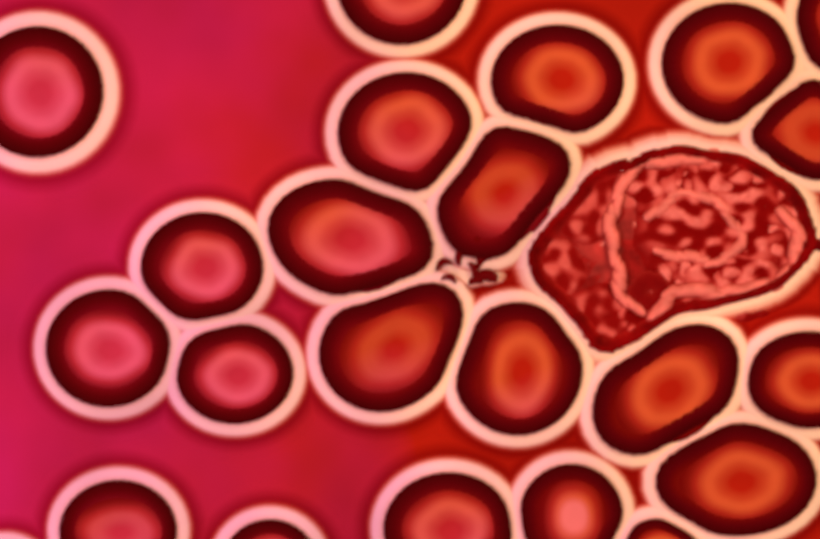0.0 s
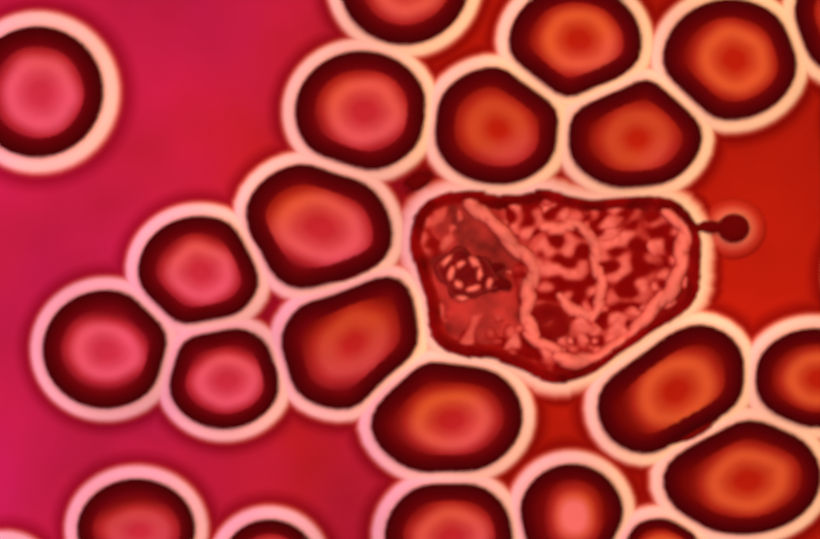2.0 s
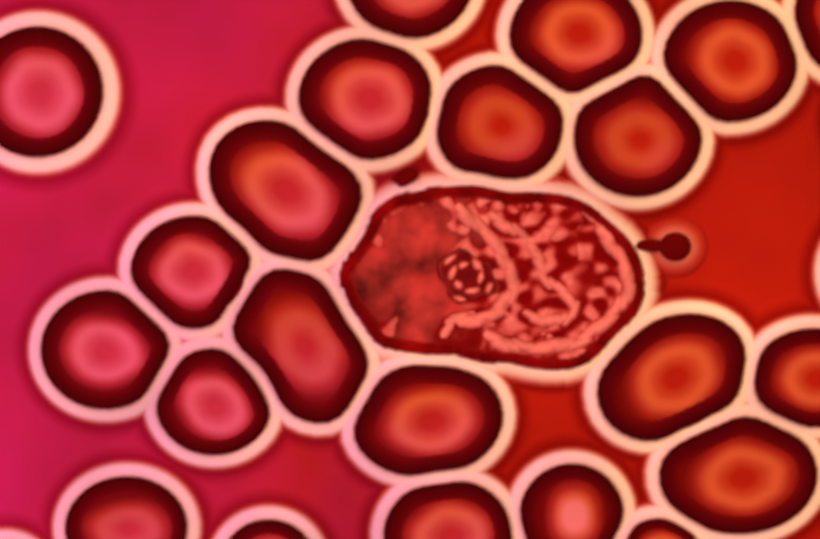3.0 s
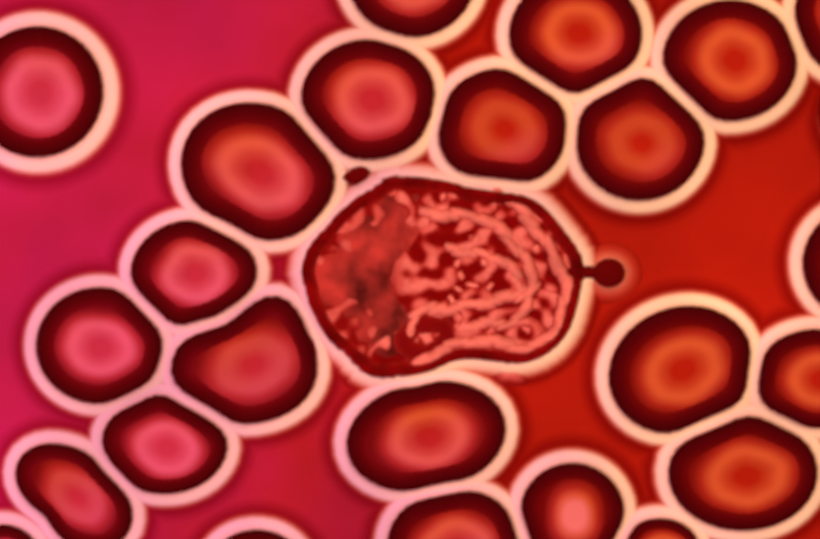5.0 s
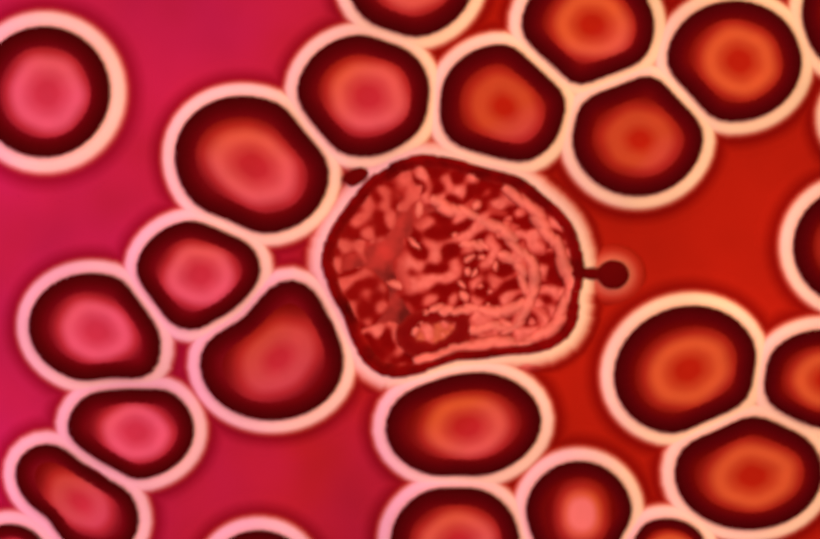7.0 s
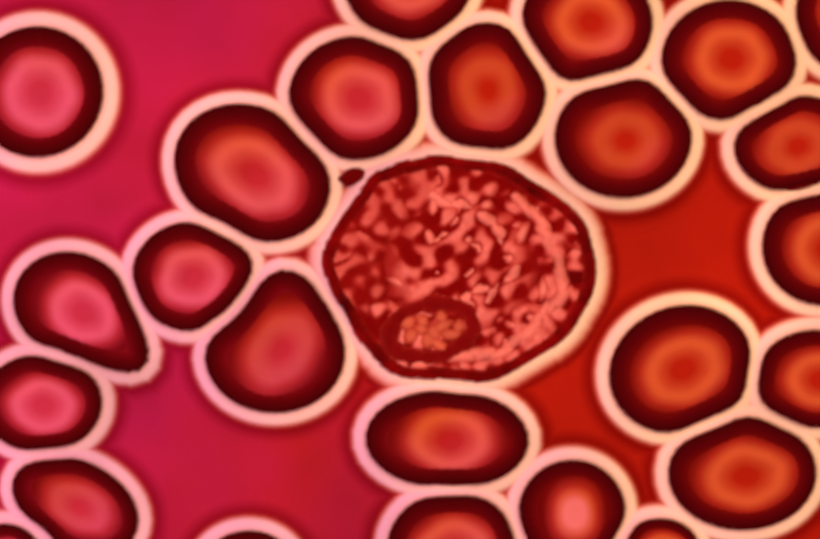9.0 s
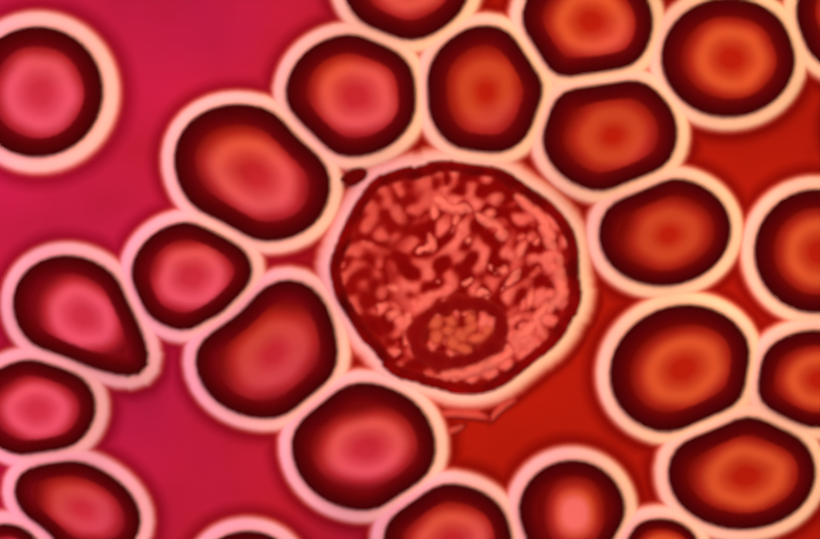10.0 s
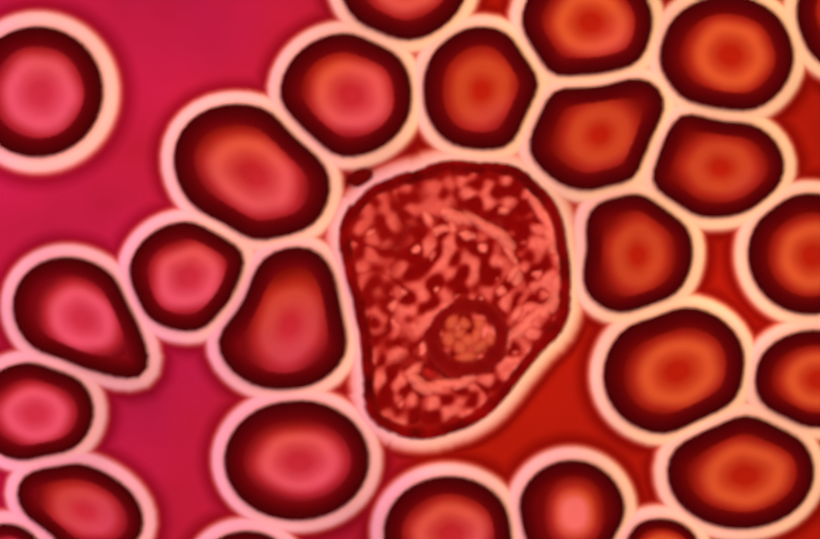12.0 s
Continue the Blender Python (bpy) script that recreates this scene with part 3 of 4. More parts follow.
# ---- the ground: plasma on the slide, with the light's tint in its colour ----
def build_ground():
    n = 24
    verts = [((i / n - 0.5) * 3, (j / n - 0.5) * 3, 0) for j in range(n + 1) for i in range(n + 1)]
    faces = [(j * (n + 1) + i, j * (n + 1) + i + 1, (j + 1) * (n + 1) + i + 1, (j + 1) * (n + 1) + i) for j in range(n) for i in range(n)]
    ob = new("ground", mesh_of("ground", verts, faces, M_PLASMA, [0.5] * len(verts)))
    tagged(ob, "red plasma film on a microscope slide", "ground", kind="structure")


# ---- the white cell ----
def worm(name, length, width, bend, material, blunt=False):
    """A bent, rounded granule."""
    verts, faces, us = [], [], []
    rings, sides = 8, 8
    for i in range(rings):
        f = i / (rings - 1)
        w = width * (1.0 - 0.35 * abs(2 * f - 1) ** 4 if blunt else 0.25 + 0.75 * math.sin(math.pi * (0.08 + 0.84 * f)) ** 0.6) / 2
        x, y = (f - 0.5) * length, bend * length * (1 - (2 * f - 1) ** 2)
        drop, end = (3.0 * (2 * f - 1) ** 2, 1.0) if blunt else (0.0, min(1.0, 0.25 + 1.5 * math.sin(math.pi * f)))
        for k in range(sides):
            a = 2 * math.pi * k / sides
            # u rises on the upper side: bright crest and shaded flanks by colour
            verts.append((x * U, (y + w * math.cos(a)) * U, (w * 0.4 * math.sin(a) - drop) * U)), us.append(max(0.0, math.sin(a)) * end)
    for i in range(rings - 1):
        for k in range(sides):
            a, b = i * sides + k, i * sides + (k + 1) % sides
            faces.append((a, b, b + sides, a + sides))
    faces += [tuple(reversed(range(sides))), tuple(range((rings - 1) * sides, rings * sides))]
    return mesh_of(name, verts, faces, material, us)


def maze(size, step, wave, seed, stretch=1.0):
    """A square field of worm-like ridges and channels about one wave apart, from 0 to 1."""
    n = 2 * int(size / step)
    across, along = np.meshgrid(np.fft.fftfreq(n, step), np.fft.fftfreq(n, step))
    k = np.hypot(across * stretch, along) * wave
    raw = np.fft.fft2(np.random.default_rng(seed).normal(size=(n, n)))
    ridges, patches = (np.real(np.fft.ifft2(raw * np.exp(-((k - c) / w) ** 2))) for c, w in ((1.0, 0.55), (0.25, 0.2)))
    return 0.5 + 0.5 * np.tanh(1.25 * ridges / ridges.std() + 0.45 * patches / patches.std() - 0.10)


def lumps(name, radius, seed, wave=42, low=0.0, high=1.0, stretch=1.0):
    """A thick pad whose top is a maze of worm-like lumps and channels; it thins out towards its rim."""
    step = 4.0
    n = int(2 * radius / step)
    field = maze(radius * 2.2, step, wave, int(seed), stretch)
    verts, us, faces, at = [], [], [], {}
    for j in range(n + 1):
        for i in range(n + 1):
            x, y = (i / n * 2 - 1) * radius, (j / n * 2 - 1) * radius
            rho = math.hypot(x, y) / (radius * (0.92 + 0.1 * noise.noise((x / 40, y / 40, seed))))
            if rho > 1.05:
                continue
            fade = min(1.0, max(0.0, (1.0 - rho) / 0.3))
            v = low + (high - low) * (0.92 * field[j, i] + 0.12 * noise.noise((x / 9, y / 9, seed)))
            v = min(1.0, max(0.0, v))
            at[i, j] = len(verts)
            # u follows the height, so hollows take the shaded end of the ramp
            verts.append((x * U, y * U, 0.0006 + 0.0030 * fade ** 0.5 + 0.0012 * v * fade)), us.append(v * fade + 0.3 * (1 - fade))
    for (i, j), a in at.items():
        if (i + 1, j) in at and (i, j + 1) in at and (i + 1, j + 1) in at:
            faces.append((a, at[i + 1, j], at[i + 1, j + 1], at[i, j + 1]))
    return mesh_of(name, verts, faces, M_LUMP, us)


def inner(t, ang, f, inset=0.0):
    """A place in the white cell, by its way from the middle and the share of its reach."""
    _, r = SHAPES[t]["white"]
    q = (np.interp(ang % (2 * math.pi), np.append(DIRS, 2 * math.pi), np.append(r, r[0])) - inset) * f
    return q * math.cos(ang), q * math.sin(ang)


def strand(thing, mid, links, length, width, label, rows, sink):
    """A pale band of short links along a line that shifts with time; each row is a time and the line's turning points."""
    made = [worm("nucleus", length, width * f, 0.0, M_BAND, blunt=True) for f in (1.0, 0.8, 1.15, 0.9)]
    lines = {}
    for t in TIMES:
        p = glide(rows, t).reshape(-1, 2)
        fine = np.array([glide([(k, *q) for k, q in enumerate(p)], f) for f in np.linspace(0, len(p) - 1, 81)])
        run = np.concatenate([[0], np.cumsum(np.hypot(*np.diff(fine, axis=0).T))])
        at = np.linspace(0, run[-1], links + 1)
        lines[t] = np.stack([np.interp(at, run, fine[:, c]) for c in (0, 1)], axis=1) - mid[t]
    for n in range(links):
        piece, poses = part("nucleus", made[(n * 7 // 3) % 4], thing, label), []
        wave = 4.0 * math.sin(1.5 * n) + 4.0 * math.sin(0.7 * n + 1)
        for t in TIMES:
            (x0, y0), (x1, y1) = lines[t][n], lines[t][n + 1]
            way = math.atan2(y1 - y0, x1 - x0)
            x, y = (x0 + x1) / 2 - wave * math.sin(way), (y0 + y1) / 2 + wave * math.cos(way)
            poses.append((t, pose(x * U, -y * U, glide(sink, t)[0], 0, 0, -math.degrees(way))))
        keep(piece, poses)


def build_white():
    rng = random.Random(7)
    thing = tagged(new("white_blood_cell"), "crawling white blood cell full of coarse pink granules", "blood cell")
    keep(thing, [(t, pose(*plan(*SHAPES[t]["white"][0]), 0)) for t in TIMES])
    count = 72
    sets = {t: edge_poses(SHAPES[t]["white"][1], count, 11) for t in TIMES}
    half = 0.62 * max(s[1] for s in sets.values()) + 2
    edge = bar([(0, 0.0064, 0), (-6, 0.0070, 0.04), (-13, 0.0062, 0.10), (-21, 0.0042, 0.18), (-30, 0.0012, 0.30), (-120, 0.0007, 0.8), (-170, 0.0005, 1)], half, 500, M_EDGE, "membrane")
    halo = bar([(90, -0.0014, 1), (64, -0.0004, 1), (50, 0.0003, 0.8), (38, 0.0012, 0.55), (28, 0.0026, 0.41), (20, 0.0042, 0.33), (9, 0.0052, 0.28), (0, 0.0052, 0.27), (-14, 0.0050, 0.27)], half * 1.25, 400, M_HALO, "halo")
    for n in range(count):
        piece = part("membrane", edge, thing)
        # the crawling front is ragged, the rear smooth
        uneven = 0.4 if math.cos(2 * math.pi * n / count) > -0.2 else 2.4
        ragged, cant = uneven * rng.uniform(-1, 1), uneven * rng.uniform(-1.5, 1.5)
        keep(piece, [(t, edge_pose(sets[t][0][n]) @ pose(ragged * U, 0, 0, 0, 0, cant)) for t in TIMES])
        part("halo", halo, piece, "painted bright halo")
    def sway(ob, ang, f, z, tilt, turn=0.3, drift=0.05, phase=0.0, room=50, lift=((0, 0),)):
        rows = []
        for t in TIMES:
            a = ang + turn * math.sin(t * 0.35 + phase) + 0.05 * t
            x, y = inner(t, a, min(1.0, max(0.03, f + drift * math.sin(t * 0.8 + phase))), room)
            rows.append((t, pose(x * U, -y * U, z + glide(lift, t)[0], 0, 0, -(tilt + 30 * math.sin(t * 0.4 + phase)))))
        keep(ob, rows)

    # lumpy cytoplasm: one broad piece in the middle and a ring of smaller ones, smoother at the crawling front
    heart = part("cytoplasm", lumps("cytoplasm", 165, 3.0, 42, stretch=1.35), thing, "lumpy pink cytoplasm with dark channels")
    rear = [(0, 75), (1, 70), (2, 60), (3, 45), (4.8, 25), (7, 15), (9, 0), (12, 0)]
    keep(heart, [(t, pose(glide(rear, t)[0] * U, 0.3 * glide(rear, t)[0] * U, 0, 0, 0, 5 * t)) for t in TIMES])
    for n in range(13):
        front = n in (5, 6, 7, 8)
        lobe = part("cytoplasm", lumps("cytoplasm", 84, 20.0 + 7 * n, 44 if front else 46, 0.25 if front else 0.0, 0.84 if front else 1.0), thing,
                    "reddish lumpy cytoplasm at the crawling front" if front else "lumpy pink cytoplasm with dark channels")
        sway(lobe, n * 2 * math.pi / 13, 1.0, 0.0007 * (n % 2) - 0.0011, 40 * n, 0.12, 0.0, n, 42, [(0, -0.0012), (2.2, -0.0006), (7, -0.0002), (9, 0), (12, 0)] if front else [(0, 0)])
    # clear, almost grainless plasm that fills the crawling front until the cell rounds itself off
    clear = [dish("clear_plasm", a, b, [(0, 0.0044, 1), (0.4, 0.0043, 0.95), (0.65, 0.0040, 0.8), (0.82, 0.0032, 0.6), (0.93, 0.0022, 0.5), (1, 0.0010, 0.4)], M_CLEAR, wobble=0.3) for a, b in ((104, 92), (88, 96), (96, 82))]
    for n, (deg, f) in enumerate(((152, 0.90), (180, 0.98), (208, 0.95), (240, 0.92))):
        rows = []
        for t in TIMES:
            x, y = inner(t, radians(deg), f, 88)
            rows.append((t, pose(x * U, -y * U, glide([(0, -0.0036), (1.2, -0.0034), (2.0, -0.0013), (2.7, -0.0006), (3.4, -0.0006), (4.8, -0.0008), (5.5, -0.0012), (7.2, -0.0016), (9, -0.0034), (12, -0.0036)], t)[0] + 0.0002 * (n % 3), 0, 0, 70 * n + 3 * t)))
        keep(part("clear_plasm", clear[n % 3], thing, "clear rosy plasm at the crawling front"), rows)
    kinds = [dish("granule", a, b, [(0, 0.0012, 1), (0.35, 0.0011, 0.95), (0.65, 0.0009, 0.7), (0.85, 0.0005, 0.3), (1, -0.0002, 0)], M_GRAN, steps=20, wobble=0.4)
             for a, b in ((15, 12), (24, 11), (20, 13), (30, 11), (14, 11), (26, 12))]
    for n in range(20):
        ang, f = n * 2.39996 + rng.uniform(-0.2, 0.2), math.sqrt((n + 0.5) / 20)
        grain = part("granule", rng.choice(kinds), thing)
        early = [(0, -0.0030), (5.5, -0.0012), (8.5, 0)] if math.cos(ang) < -0.1 else [(0, -0.0016), (4, -0.0004), (8, 0)]
        z, tilt = rng.uniform(0.0025, 0.0031), math.degrees(ang) + rng.uniform(-60, 60)
        sway(grain, ang, f, z, tilt, rng.uniform(-0.35, 0.35), rng.uniform(0.02, 0.06), rng.uniform(0, 6.28), 60, early)
    mid = {t: SHAPES[t]["white"][0] for t in TIMES}
    # the lobed nucleus: one pale band round the inner mass down to the bubble, one from there along the rear edge
    strand(thing, mid, 30, 44, 24, "pale pink band of the lobed nucleus", [
        (0, 1390, 300, 1290, 303, 1216, 323, 1176, 390, 1172, 450, 1179, 510, 1190, 560, 1225, 592),
        (0.5, 1290, 318, 1200, 338, 1142, 360, 1111, 420, 1112, 480, 1125, 540, 1145, 590, 1185, 625),
        (1.0, 1216, 362, 1130, 378, 1065, 400, 1018, 455, 1022, 520, 1045, 575, 1075, 620, 1115, 658)] + [
        (1.5, 1010, 372, 975, 400, 972, 440, 1000, 495, 1043, 530, 1050, 580, 1055, 625, 1085, 665),
        (2.0, 900, 380, 940, 425, 985, 470, 1020, 510, 1015, 560, 1005, 600, 1020, 640, 1060, 665),
        (2.5, 890, 385, 930, 430, 970, 485, 998, 540, 985, 585, 960, 605, 945, 630, 970, 668)] + [
        (3.0, 886, 400, 931, 450, 968, 500, 980, 545, 960, 590, 920, 608, 870, 615, 850, 640),
        (4.8, 815, 402, 915, 418, 985, 465, 1020, 540, 960, 575, 870, 585, 800, 600, 785, 640),
        (7.0, 820, 380, 900, 420, 965, 455, 1010, 530, 960, 600, 880, 590, 810, 600, 775, 640)] + [
        (9.0, 830, 370, 900, 400, 960, 450, 985, 520, 916, 562, 846, 585, 776, 600, 770, 650),
        (12.0, 850, 400, 920, 430, 980, 480, 990, 540, 930, 575, 860, 580, 815, 615, 810, 670)],
        [(0, 0.0041), (6.0, 0.0039), (8.8, 0.0028), (12, 0.0024)])
    strand(thing, mid, 30, 46, 26, "pale pink band of the lobed nucleus", [
        (0, 1250, 600, 1290, 560, 1340, 556, 1400, 558, 1460, 548, 1515, 515, 1530, 460, 1500, 410),
        (0.5, 1215, 630, 1270, 612, 1310, 575, 1376, 560, 1440, 535, 1475, 500, 1480, 450, 1440, 400),
        (1.0, 1140, 670, 1185, 665, 1230, 615, 1275, 560, 1330, 530, 1385, 500, 1400, 455, 1360, 420)] + [
        (1.5, 1100, 685, 1150, 685, 1205, 635, 1255, 585, 1300, 540, 1335, 490, 1345, 440, 1310, 400),
        (2.0, 1075, 680, 1130, 690, 1185, 660, 1235, 610, 1275, 560, 1305, 505, 1310, 450, 1280, 410),
        (2.5, 1010, 680, 1070, 690, 1130, 675, 1180, 630, 1215, 580, 1235, 525, 1230, 470, 1190, 420)] + [
        (3.0, 940, 640, 1016, 668, 1080, 660, 1140, 630, 1185, 590, 1200, 530, 1170, 460, 1110, 390),
        (4.8, 800, 690, 870, 660, 940, 655, 1010, 662, 1070, 630, 1083, 565, 1045, 460, 945, 360),
        (7.0, 790, 685, 850, 670, 920, 660, 1000, 650, 1060, 610, 1075, 550, 1050, 460, 960, 365)] + [
        (9.0, 770, 690, 840, 685, 920, 680, 1000, 645, 1050, 590, 1075, 540, 1060, 470, 990, 380),
        (10.5, 800, 740, 860, 735, 930, 715, 975, 660, 1040, 600, 1070, 540, 1060, 460, 1000, 380),
        (12.0, 790, 720, 830, 740, 880, 735, 935, 690, 985, 640, 1050, 580, 1070, 500, 1020, 380)],
        [(0, 0.0041), (6.0, 0.0041), (8.8, 0.0031), (12, 0.0027)])
    strand(thing, mid, 22, 40, 21, "pale pink coil inside the nucleus", [
        (0, 1240, 410, 1310, 370, 1390, 400, 1420, 460, 1350, 500, 1260, 480),
        (0.5, 1165, 450, 1230, 420, 1300, 410, 1350, 460, 1300, 520, 1200, 530),
        (1.0, 1110, 480, 1165, 430, 1230, 420, 1280, 470, 1230, 540, 1140, 560),
        (1.5, 1090, 450, 1150, 440, 1190, 490, 1180, 560, 1130, 600, 1090, 560)] + [
        (2.0, 1045, 430, 1100, 430, 1140, 480, 1150, 550, 1120, 610, 1075, 570),
        (2.5, 990, 410, 1050, 450, 1090, 520, 1100, 590, 1060, 640, 1020, 590),
        (3.0, 946, 410, 1006, 460, 1046, 530, 1096, 585, 1060, 620, 1010, 600),
        (4.8, 860, 470, 930, 490, 985, 520, 1010, 580, 960, 620, 880, 625)] + [
        (7.0, 860, 450, 930, 480, 980, 510, 1000, 570, 950, 630, 870, 630),
        (9.0, 800, 480, 860, 450, 920, 480, 950, 530, 900, 600, 830, 560),
        (12.0, 790, 480, 850, 440, 920, 470, 950, 540, 900, 590, 820, 540)],
        [(0, 0.0039), (6.0, 0.0037), (8.8, 0.0028), (12, 0.0026)])
    # the digestive bubble, whose dark wall widens as it fills with crumbs
    bubble = [(0, 1245, 558), (0.5, 1185, 589), (1.0, 1129, 632), (1.5, 1066, 642), (2, 1048, 618), (2.5, 962, 640), (3.0, 878, 640), (4.8, 820, 648), (5.5, 806, 640), (7.0, 818, 635), (9.0, 825, 632), (9.5, 856, 635), (10.5, 888, 637), (12, 893, 645)]
    wide = [(0, 24, 20), (2, 27, 22), (3, 30, 24), (4.8, 40, 26), (7, 56, 34), (9, 82, 50), (10.5, 84, 56), (11.2, 74, 60), (12, 66, 62)]
    walls = [dish("vacuole_wall", a, b, [(0, 0.0009, 1), (0.4, 0.0008, 0.9), (0.7, 0.0006, 0.5), (0.88, 0.0003, 0.2), (1, -0.0004, 0)], M_VOID, steps=20, wobble=0.3) for a, b in ((32, 17), (28, 14), (35, 19))]
    for n in range(14):
        ang, rows = n * 2 * math.pi / 14, []
        for t in TIMES:
            (x, y), (rx, ry), lean = glide(bubble, t) - mid[t], glide(wide, t), -0.25
            px, py = rx * math.cos(ang), ry * math.sin(ang)
            way = math.atan2(ry * math.cos(ang), -rx * math.sin(ang)) + lean
            rows.append((t, pose((x + px * math.cos(lean) - py * math.sin(lean)) * U, -(y + px * math.sin(lean) + py * math.cos(lean)) * U, 0.0040, 0, 0, -math.degrees(way))))
        keep(part("vacuole_wall", walls[n % 3], thing, "dark wall of the digestive bubble"), rows)
    crumbs = [dish("crumb", a, b, [(0, 0.0012, 1), (0.5, 0.0010, 0.8), (0.8, 0.0006, 0.4), (1, -0.0002, 0)], M_CRUMB, steps=16, wobble=0.4) for a, b in ((19, 14), (15, 12), (24, 12))]
    for n in range(11):
        ang, f, rows = 2.39996 * n, 0.68 * math.sqrt((n + 0.3) / 11), []
        for t in TIMES:
            (x, y), (rx, ry) = glide(bubble, t) - mid[t], glide(wide, t)
            rows.append((t, pose((x + rx * f * math.cos(ang + 0.1 * t)) * U, -(y + ry * f * math.sin(ang + 0.1 * t)) * U, glide([(0, 0.0014), (5, 0.0016), (8.5, 0.0038), (12, 0.0039)], t)[0], 0, 0, 50 * n + 12 * t)))
        keep(part("crumb", crumbs[n % 3], thing, "orange crumb inside the digestive bubble"), rows)
    # the bubble that closes round the swallowed bacteria
    drift = [(0, 1320, 440), (1.0, 1080, 500), (1.5, 930, 515), (2, 893, 525), (2.5, 902, 535), (3, 895, 528), (4.8, 903, 516), (7, 906, 515), (9, 885, 495), (12, 880, 480)]
    cup = dish("phagosome", 54, 48, [(0, 0.0046, 0.58), (0.3, 0.0046, 0.56), (0.6, 0.0046, 0.56), (0.78, 0.0047, 0.66), (0.9, 0.0045, 0.70), (1, 0.0038, 0.60)], M_BUBBLE, wobble=0.6)
    cup = part("phagosome", cup, thing, "dark bubble round the swallowed bacteria")
    keep(cup, [(t, pose((glide(drift, t)[0] - mid[t][0]) * U, -(glide(drift, t)[1] - mid[t][1]) * U, glide([(0, -0.0044), (1.5, -0.0040), (2.0, 0.0003), (3.5, 0.0003), (4.8, -0.0012), (7, -0.0014), (9, -0.0024), (12, -0.0028)], t)[0], 0, 0, 20 - 8 * t)) for t in TIMES])
    for deg, far, length, width, turn in ((0, 25, 20, 10, 80), (55, 28, 24, 11, 130), (115, 23, 18, 10, 215), (170, 30, 26, 11, 255), (225, 25, 17, 12, 300), (290, 29, 26, 10, 15), (335, 46, 22, 9, 70), (140, 47, 26, 9, 225), (255, 46, 20, 9, 350)):
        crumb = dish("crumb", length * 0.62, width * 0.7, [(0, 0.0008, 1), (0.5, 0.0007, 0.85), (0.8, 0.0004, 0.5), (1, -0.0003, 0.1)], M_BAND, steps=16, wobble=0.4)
        part("crumb", crumb, cup, "pale crumb").matrix_basis = pose(far * math.cos(radians(deg)) * U, far * math.sin(radians(deg)) * U, 0.0048, 0, 0, turn)
    build_wisps(thing, mid)
    # the trailing knob on its stalk
    knob = [(0, 1610, 470), (0.7, 1585, 430), (1.1, 1525, 430), (1.5, 1450, 425), (2, 1404, 436), (2.5, 1340, 460), (3.2, 1276, 476), (4.8, 1172, 522), (5.5, 1156, 522), (7.2, 1160, 525), (8.4, 1140, 525), (8.8, 1118, 525), (9.5, 1075, 520), (12, 1040, 520)]
    ball = part("knob", dish("knob", 31, 28, [(0, 0.0086, 0), (0.6, 0.0082, 0.5), (0.9, 0.0068, 0.9), (1, 0.0055, 1)], M_DROP, steps=24), thing, "dark red trailing knob")
    keep(ball, [(t, pose((glide(knob, t)[0] - mid[t][0]) * U, -(glide(knob, t)[1] - mid[t][1]) * U, -0.007 * min(1, max(0, (t - 8.3) / 0.9)))) for t in TIMES])
    part("halo", dish("halo", 66, 60, [(0, 0.005, 0.0), (0.45, 0.0046, 0.1), (0.6, 0.0034, 0.4), (0.8, 0.0016, 0.75), (1, 0.0002, 1)], M_GLOW, steps=24), ball, "painted bright halo")
    part("stalk", worm("stalk", 76, 24, 0.03, M_DROP), ball).matrix_basis = pose(-46 * U, 0, 0.0050, 0, -5, 0)


def build_wisps(thing, mid):
    """Loose folds that trail behind the white cell while it turns."""
    for x, y, length, width, turn, bend in ((-40, 246, 92, 20, 8, 0.08), (44, 238, 84, 18, 24, -0.1), (6, 268, 110, 22, -4, 0.06), (84, 256, 70, 18, 40, 0.1), (-20, 290, 64, 16, 12, -0.08)):
        fold, rows = part("fold", worm("fold", length, width, bend, M_WISP), thing, "loose reddish fold"), []
        for t in TIMES:
            up = min(1, max(0, (t - 9.2) / 0.5)) - min(1, max(0, (t - 10.7) / 0.5))
            rows.append((t, pose((880 + x - mid[t][0]) * U, -(530 + y - mid[t][1]) * U, -0.005 + 0.0066 * up, 0, 0, turn)))
        keep(fold, rows)


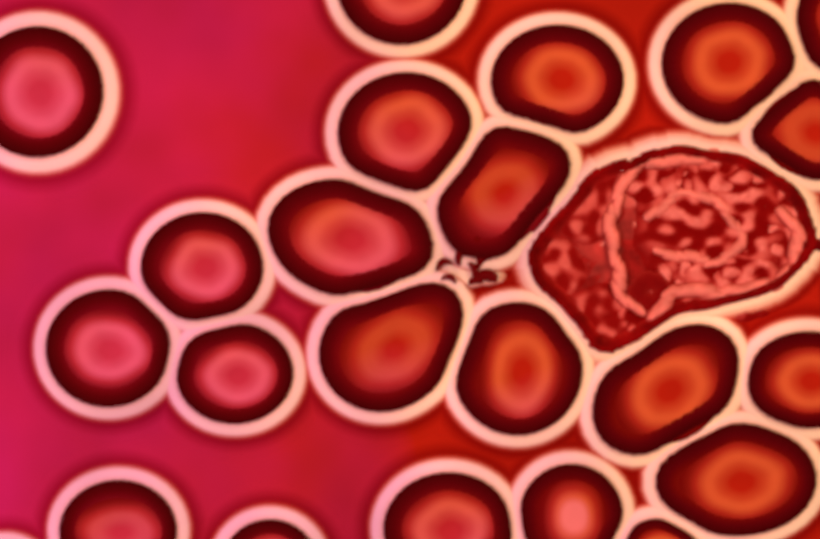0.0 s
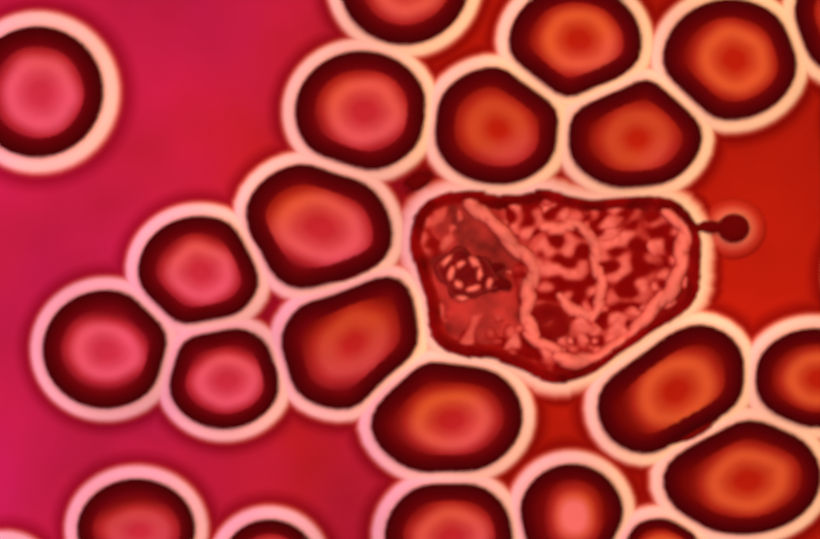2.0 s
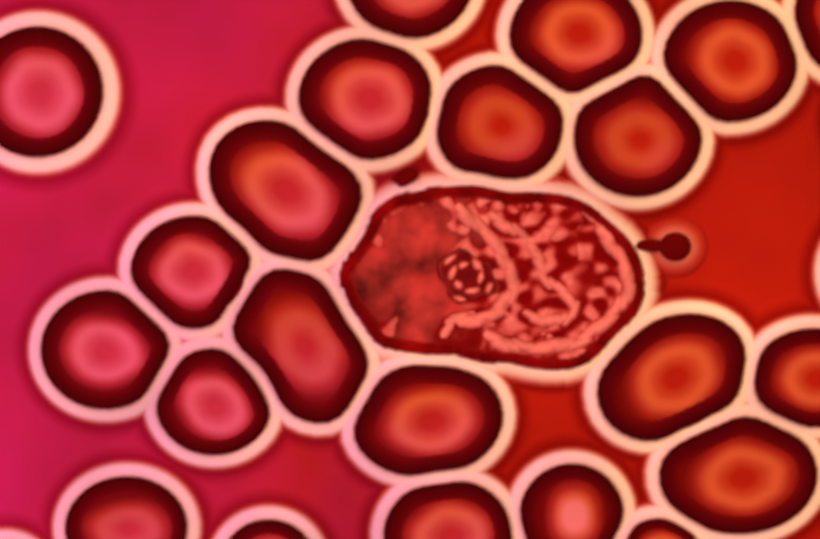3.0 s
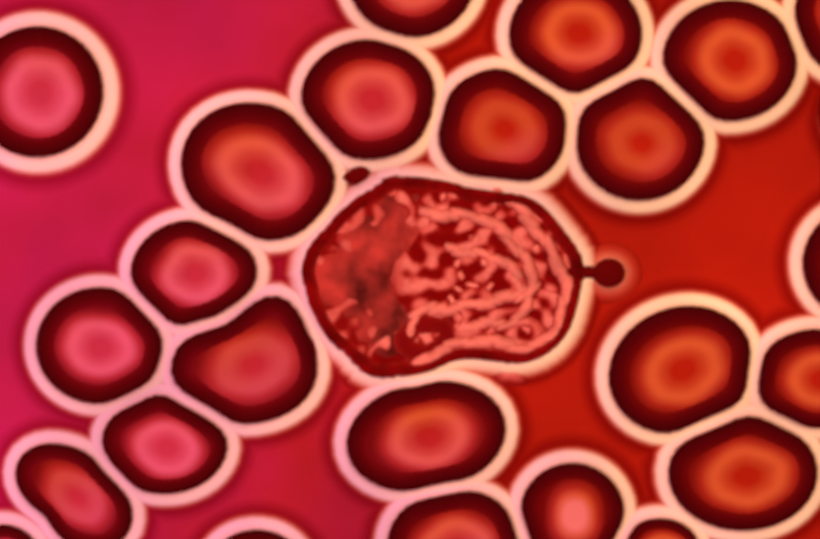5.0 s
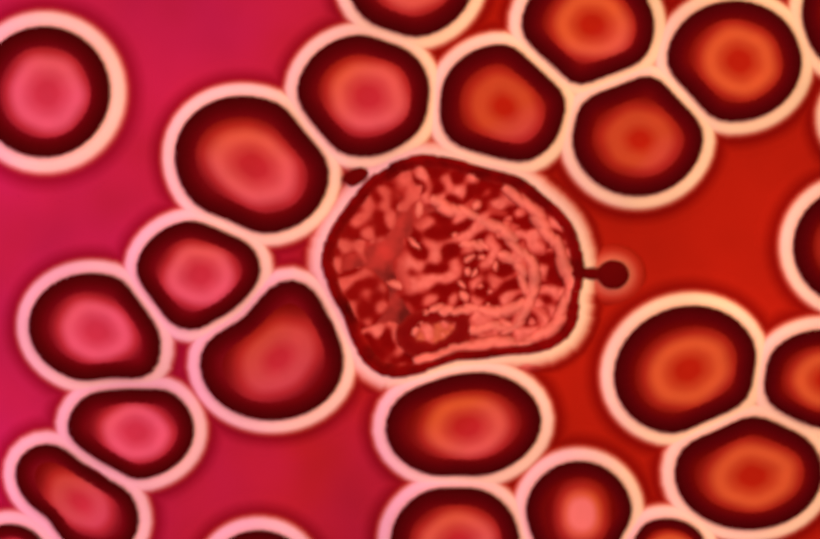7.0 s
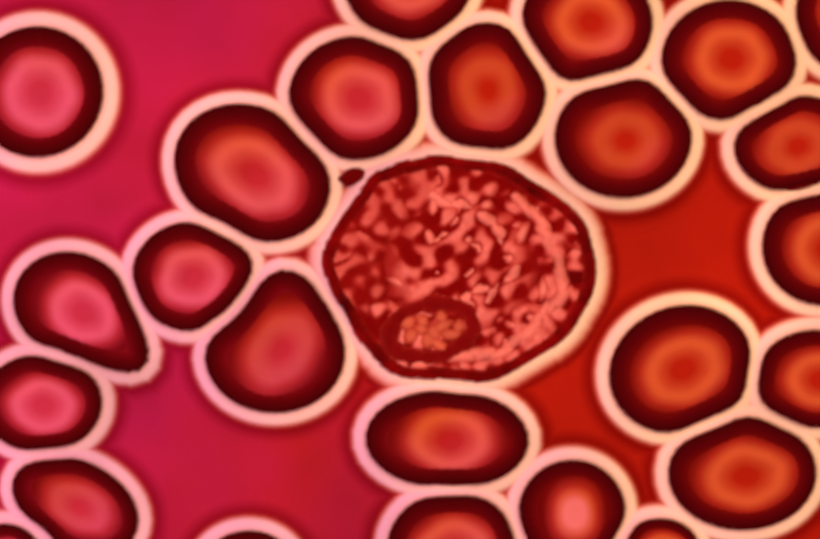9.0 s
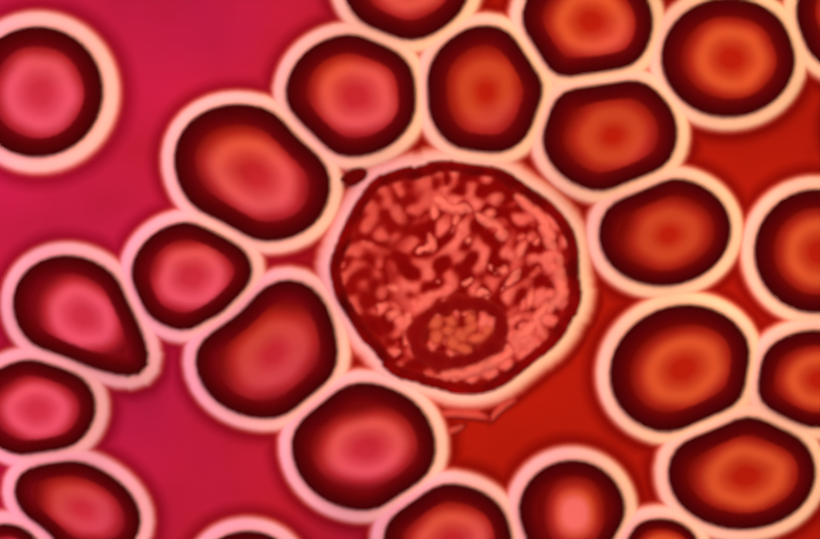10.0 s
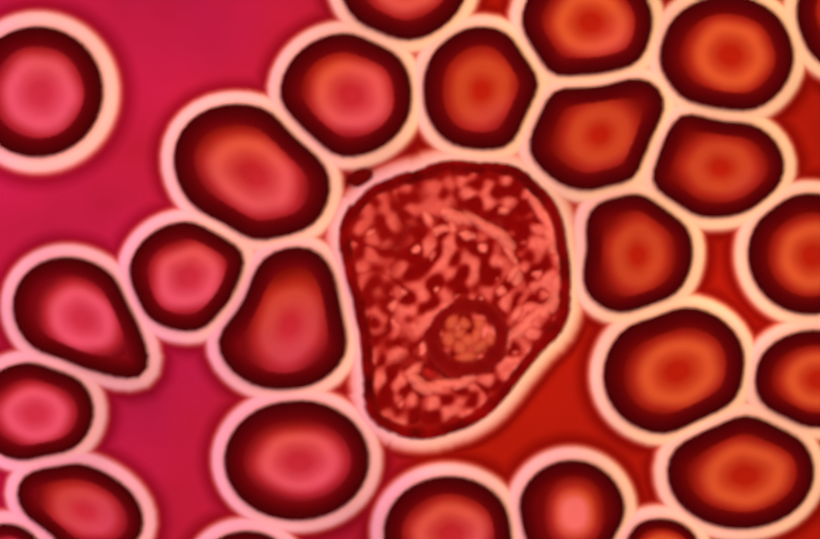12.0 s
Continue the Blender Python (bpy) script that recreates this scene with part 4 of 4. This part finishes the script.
def build_bacteria():
    """A little clump of curved rods that the white cell swallows."""
    thing = tagged(new("bacteria_clump"), "small clump of dark curved bacteria beside the white cell", "bacteria")
    rows = [(0, 888, 514), (0.7, 888, 516), (1.1, 880, 524), (1.5, 888, 520), (2, 915, 530), (2.5, 905, 548), (3.2, 888, 530), (4.8, 900, 520), (5.5, 898, 518), (7.2, 885, 520), (9.5, 880, 570), (12, 890, 640)]
    keep(thing, [(t, pose(*plan(*glide(rows, t)), -0.0065 * min(1, max(0, (t - 1.5) / 1.3)))) for t in TIMES])
    for x, y, l, w, turn, bend in ((-38, -4, 34, 14, 20, 0.3), (-30, 22, 30, 12, -15, 0.25), (-4, -24, 36, 15, 70, 0.2), (14, 2, 30, 14, 110, -0.2), (38, -12, 30, 16, 40, 0.3), (44, 16, 40, 24, -10, 0.1), (22, 26, 28, 16, 5, 0.2)):
        part("rod", worm("rod", l, w, bend, M_ROD), thing).matrix_basis = pose(x * U, -y * U, 0.0064, 0, 0, turn)
    # pale patch added to fill the bright halo's gap under the rods
    film = part("slime", dish("slime", 74, 44, [(0, 0.0031, 0.12), (0.6, 0.0030, 0.2), (0.85, 0.0027, 0.3), (1, 0.002, 0.36)], M_HALO, steps=24, wobble=0.3), thing, "pale patch filling the halo's gap round the rods")
    keep(film, [(t, pose(0, 0, -0.005 * min(1, max(0, (t - 0.8) / 0.5)))) for t in TIMES])


def build_gap_speck():
    # dark speck added to stand in for the dark plasma gap between cells
    thing = tagged(new("platelet"), "tiny dark speck in the gap between the cells", "platelet")
    rows = [(0, 905, 468), (0.7, 888, 462), (1.1, 845, 380), (1.5, 822, 352), (2, 800, 345), (2.5, 786, 345), (3.2, 772, 336), (4.8, 690, 334), (5.5, 672, 336), (7.2, 668, 337), (9.5, 676, 337), (12, 690, 338)]
    keep(thing, [(t, pose(*plan(*glide(rows, t)), 0, 0, 0, 20)) for t in TIMES])
    part("body", dish("body", 27, 15, [(0, 0.0074, 0), (0.5, 0.0072, 0.5), (0.85, 0.0064, 0.9), (1, 0.0052, 1)], M_DROP, steps=18, wobble=0.25), thing)


def motions():
    for ob, rows in MOVES:
        walk(ob, rows)


build_ground()
for cell_key, cell_data in CELLS.items():
    build_cell(cell_key, cell_data)
build_white()
build_bacteria()
build_gap_speck()
motions()
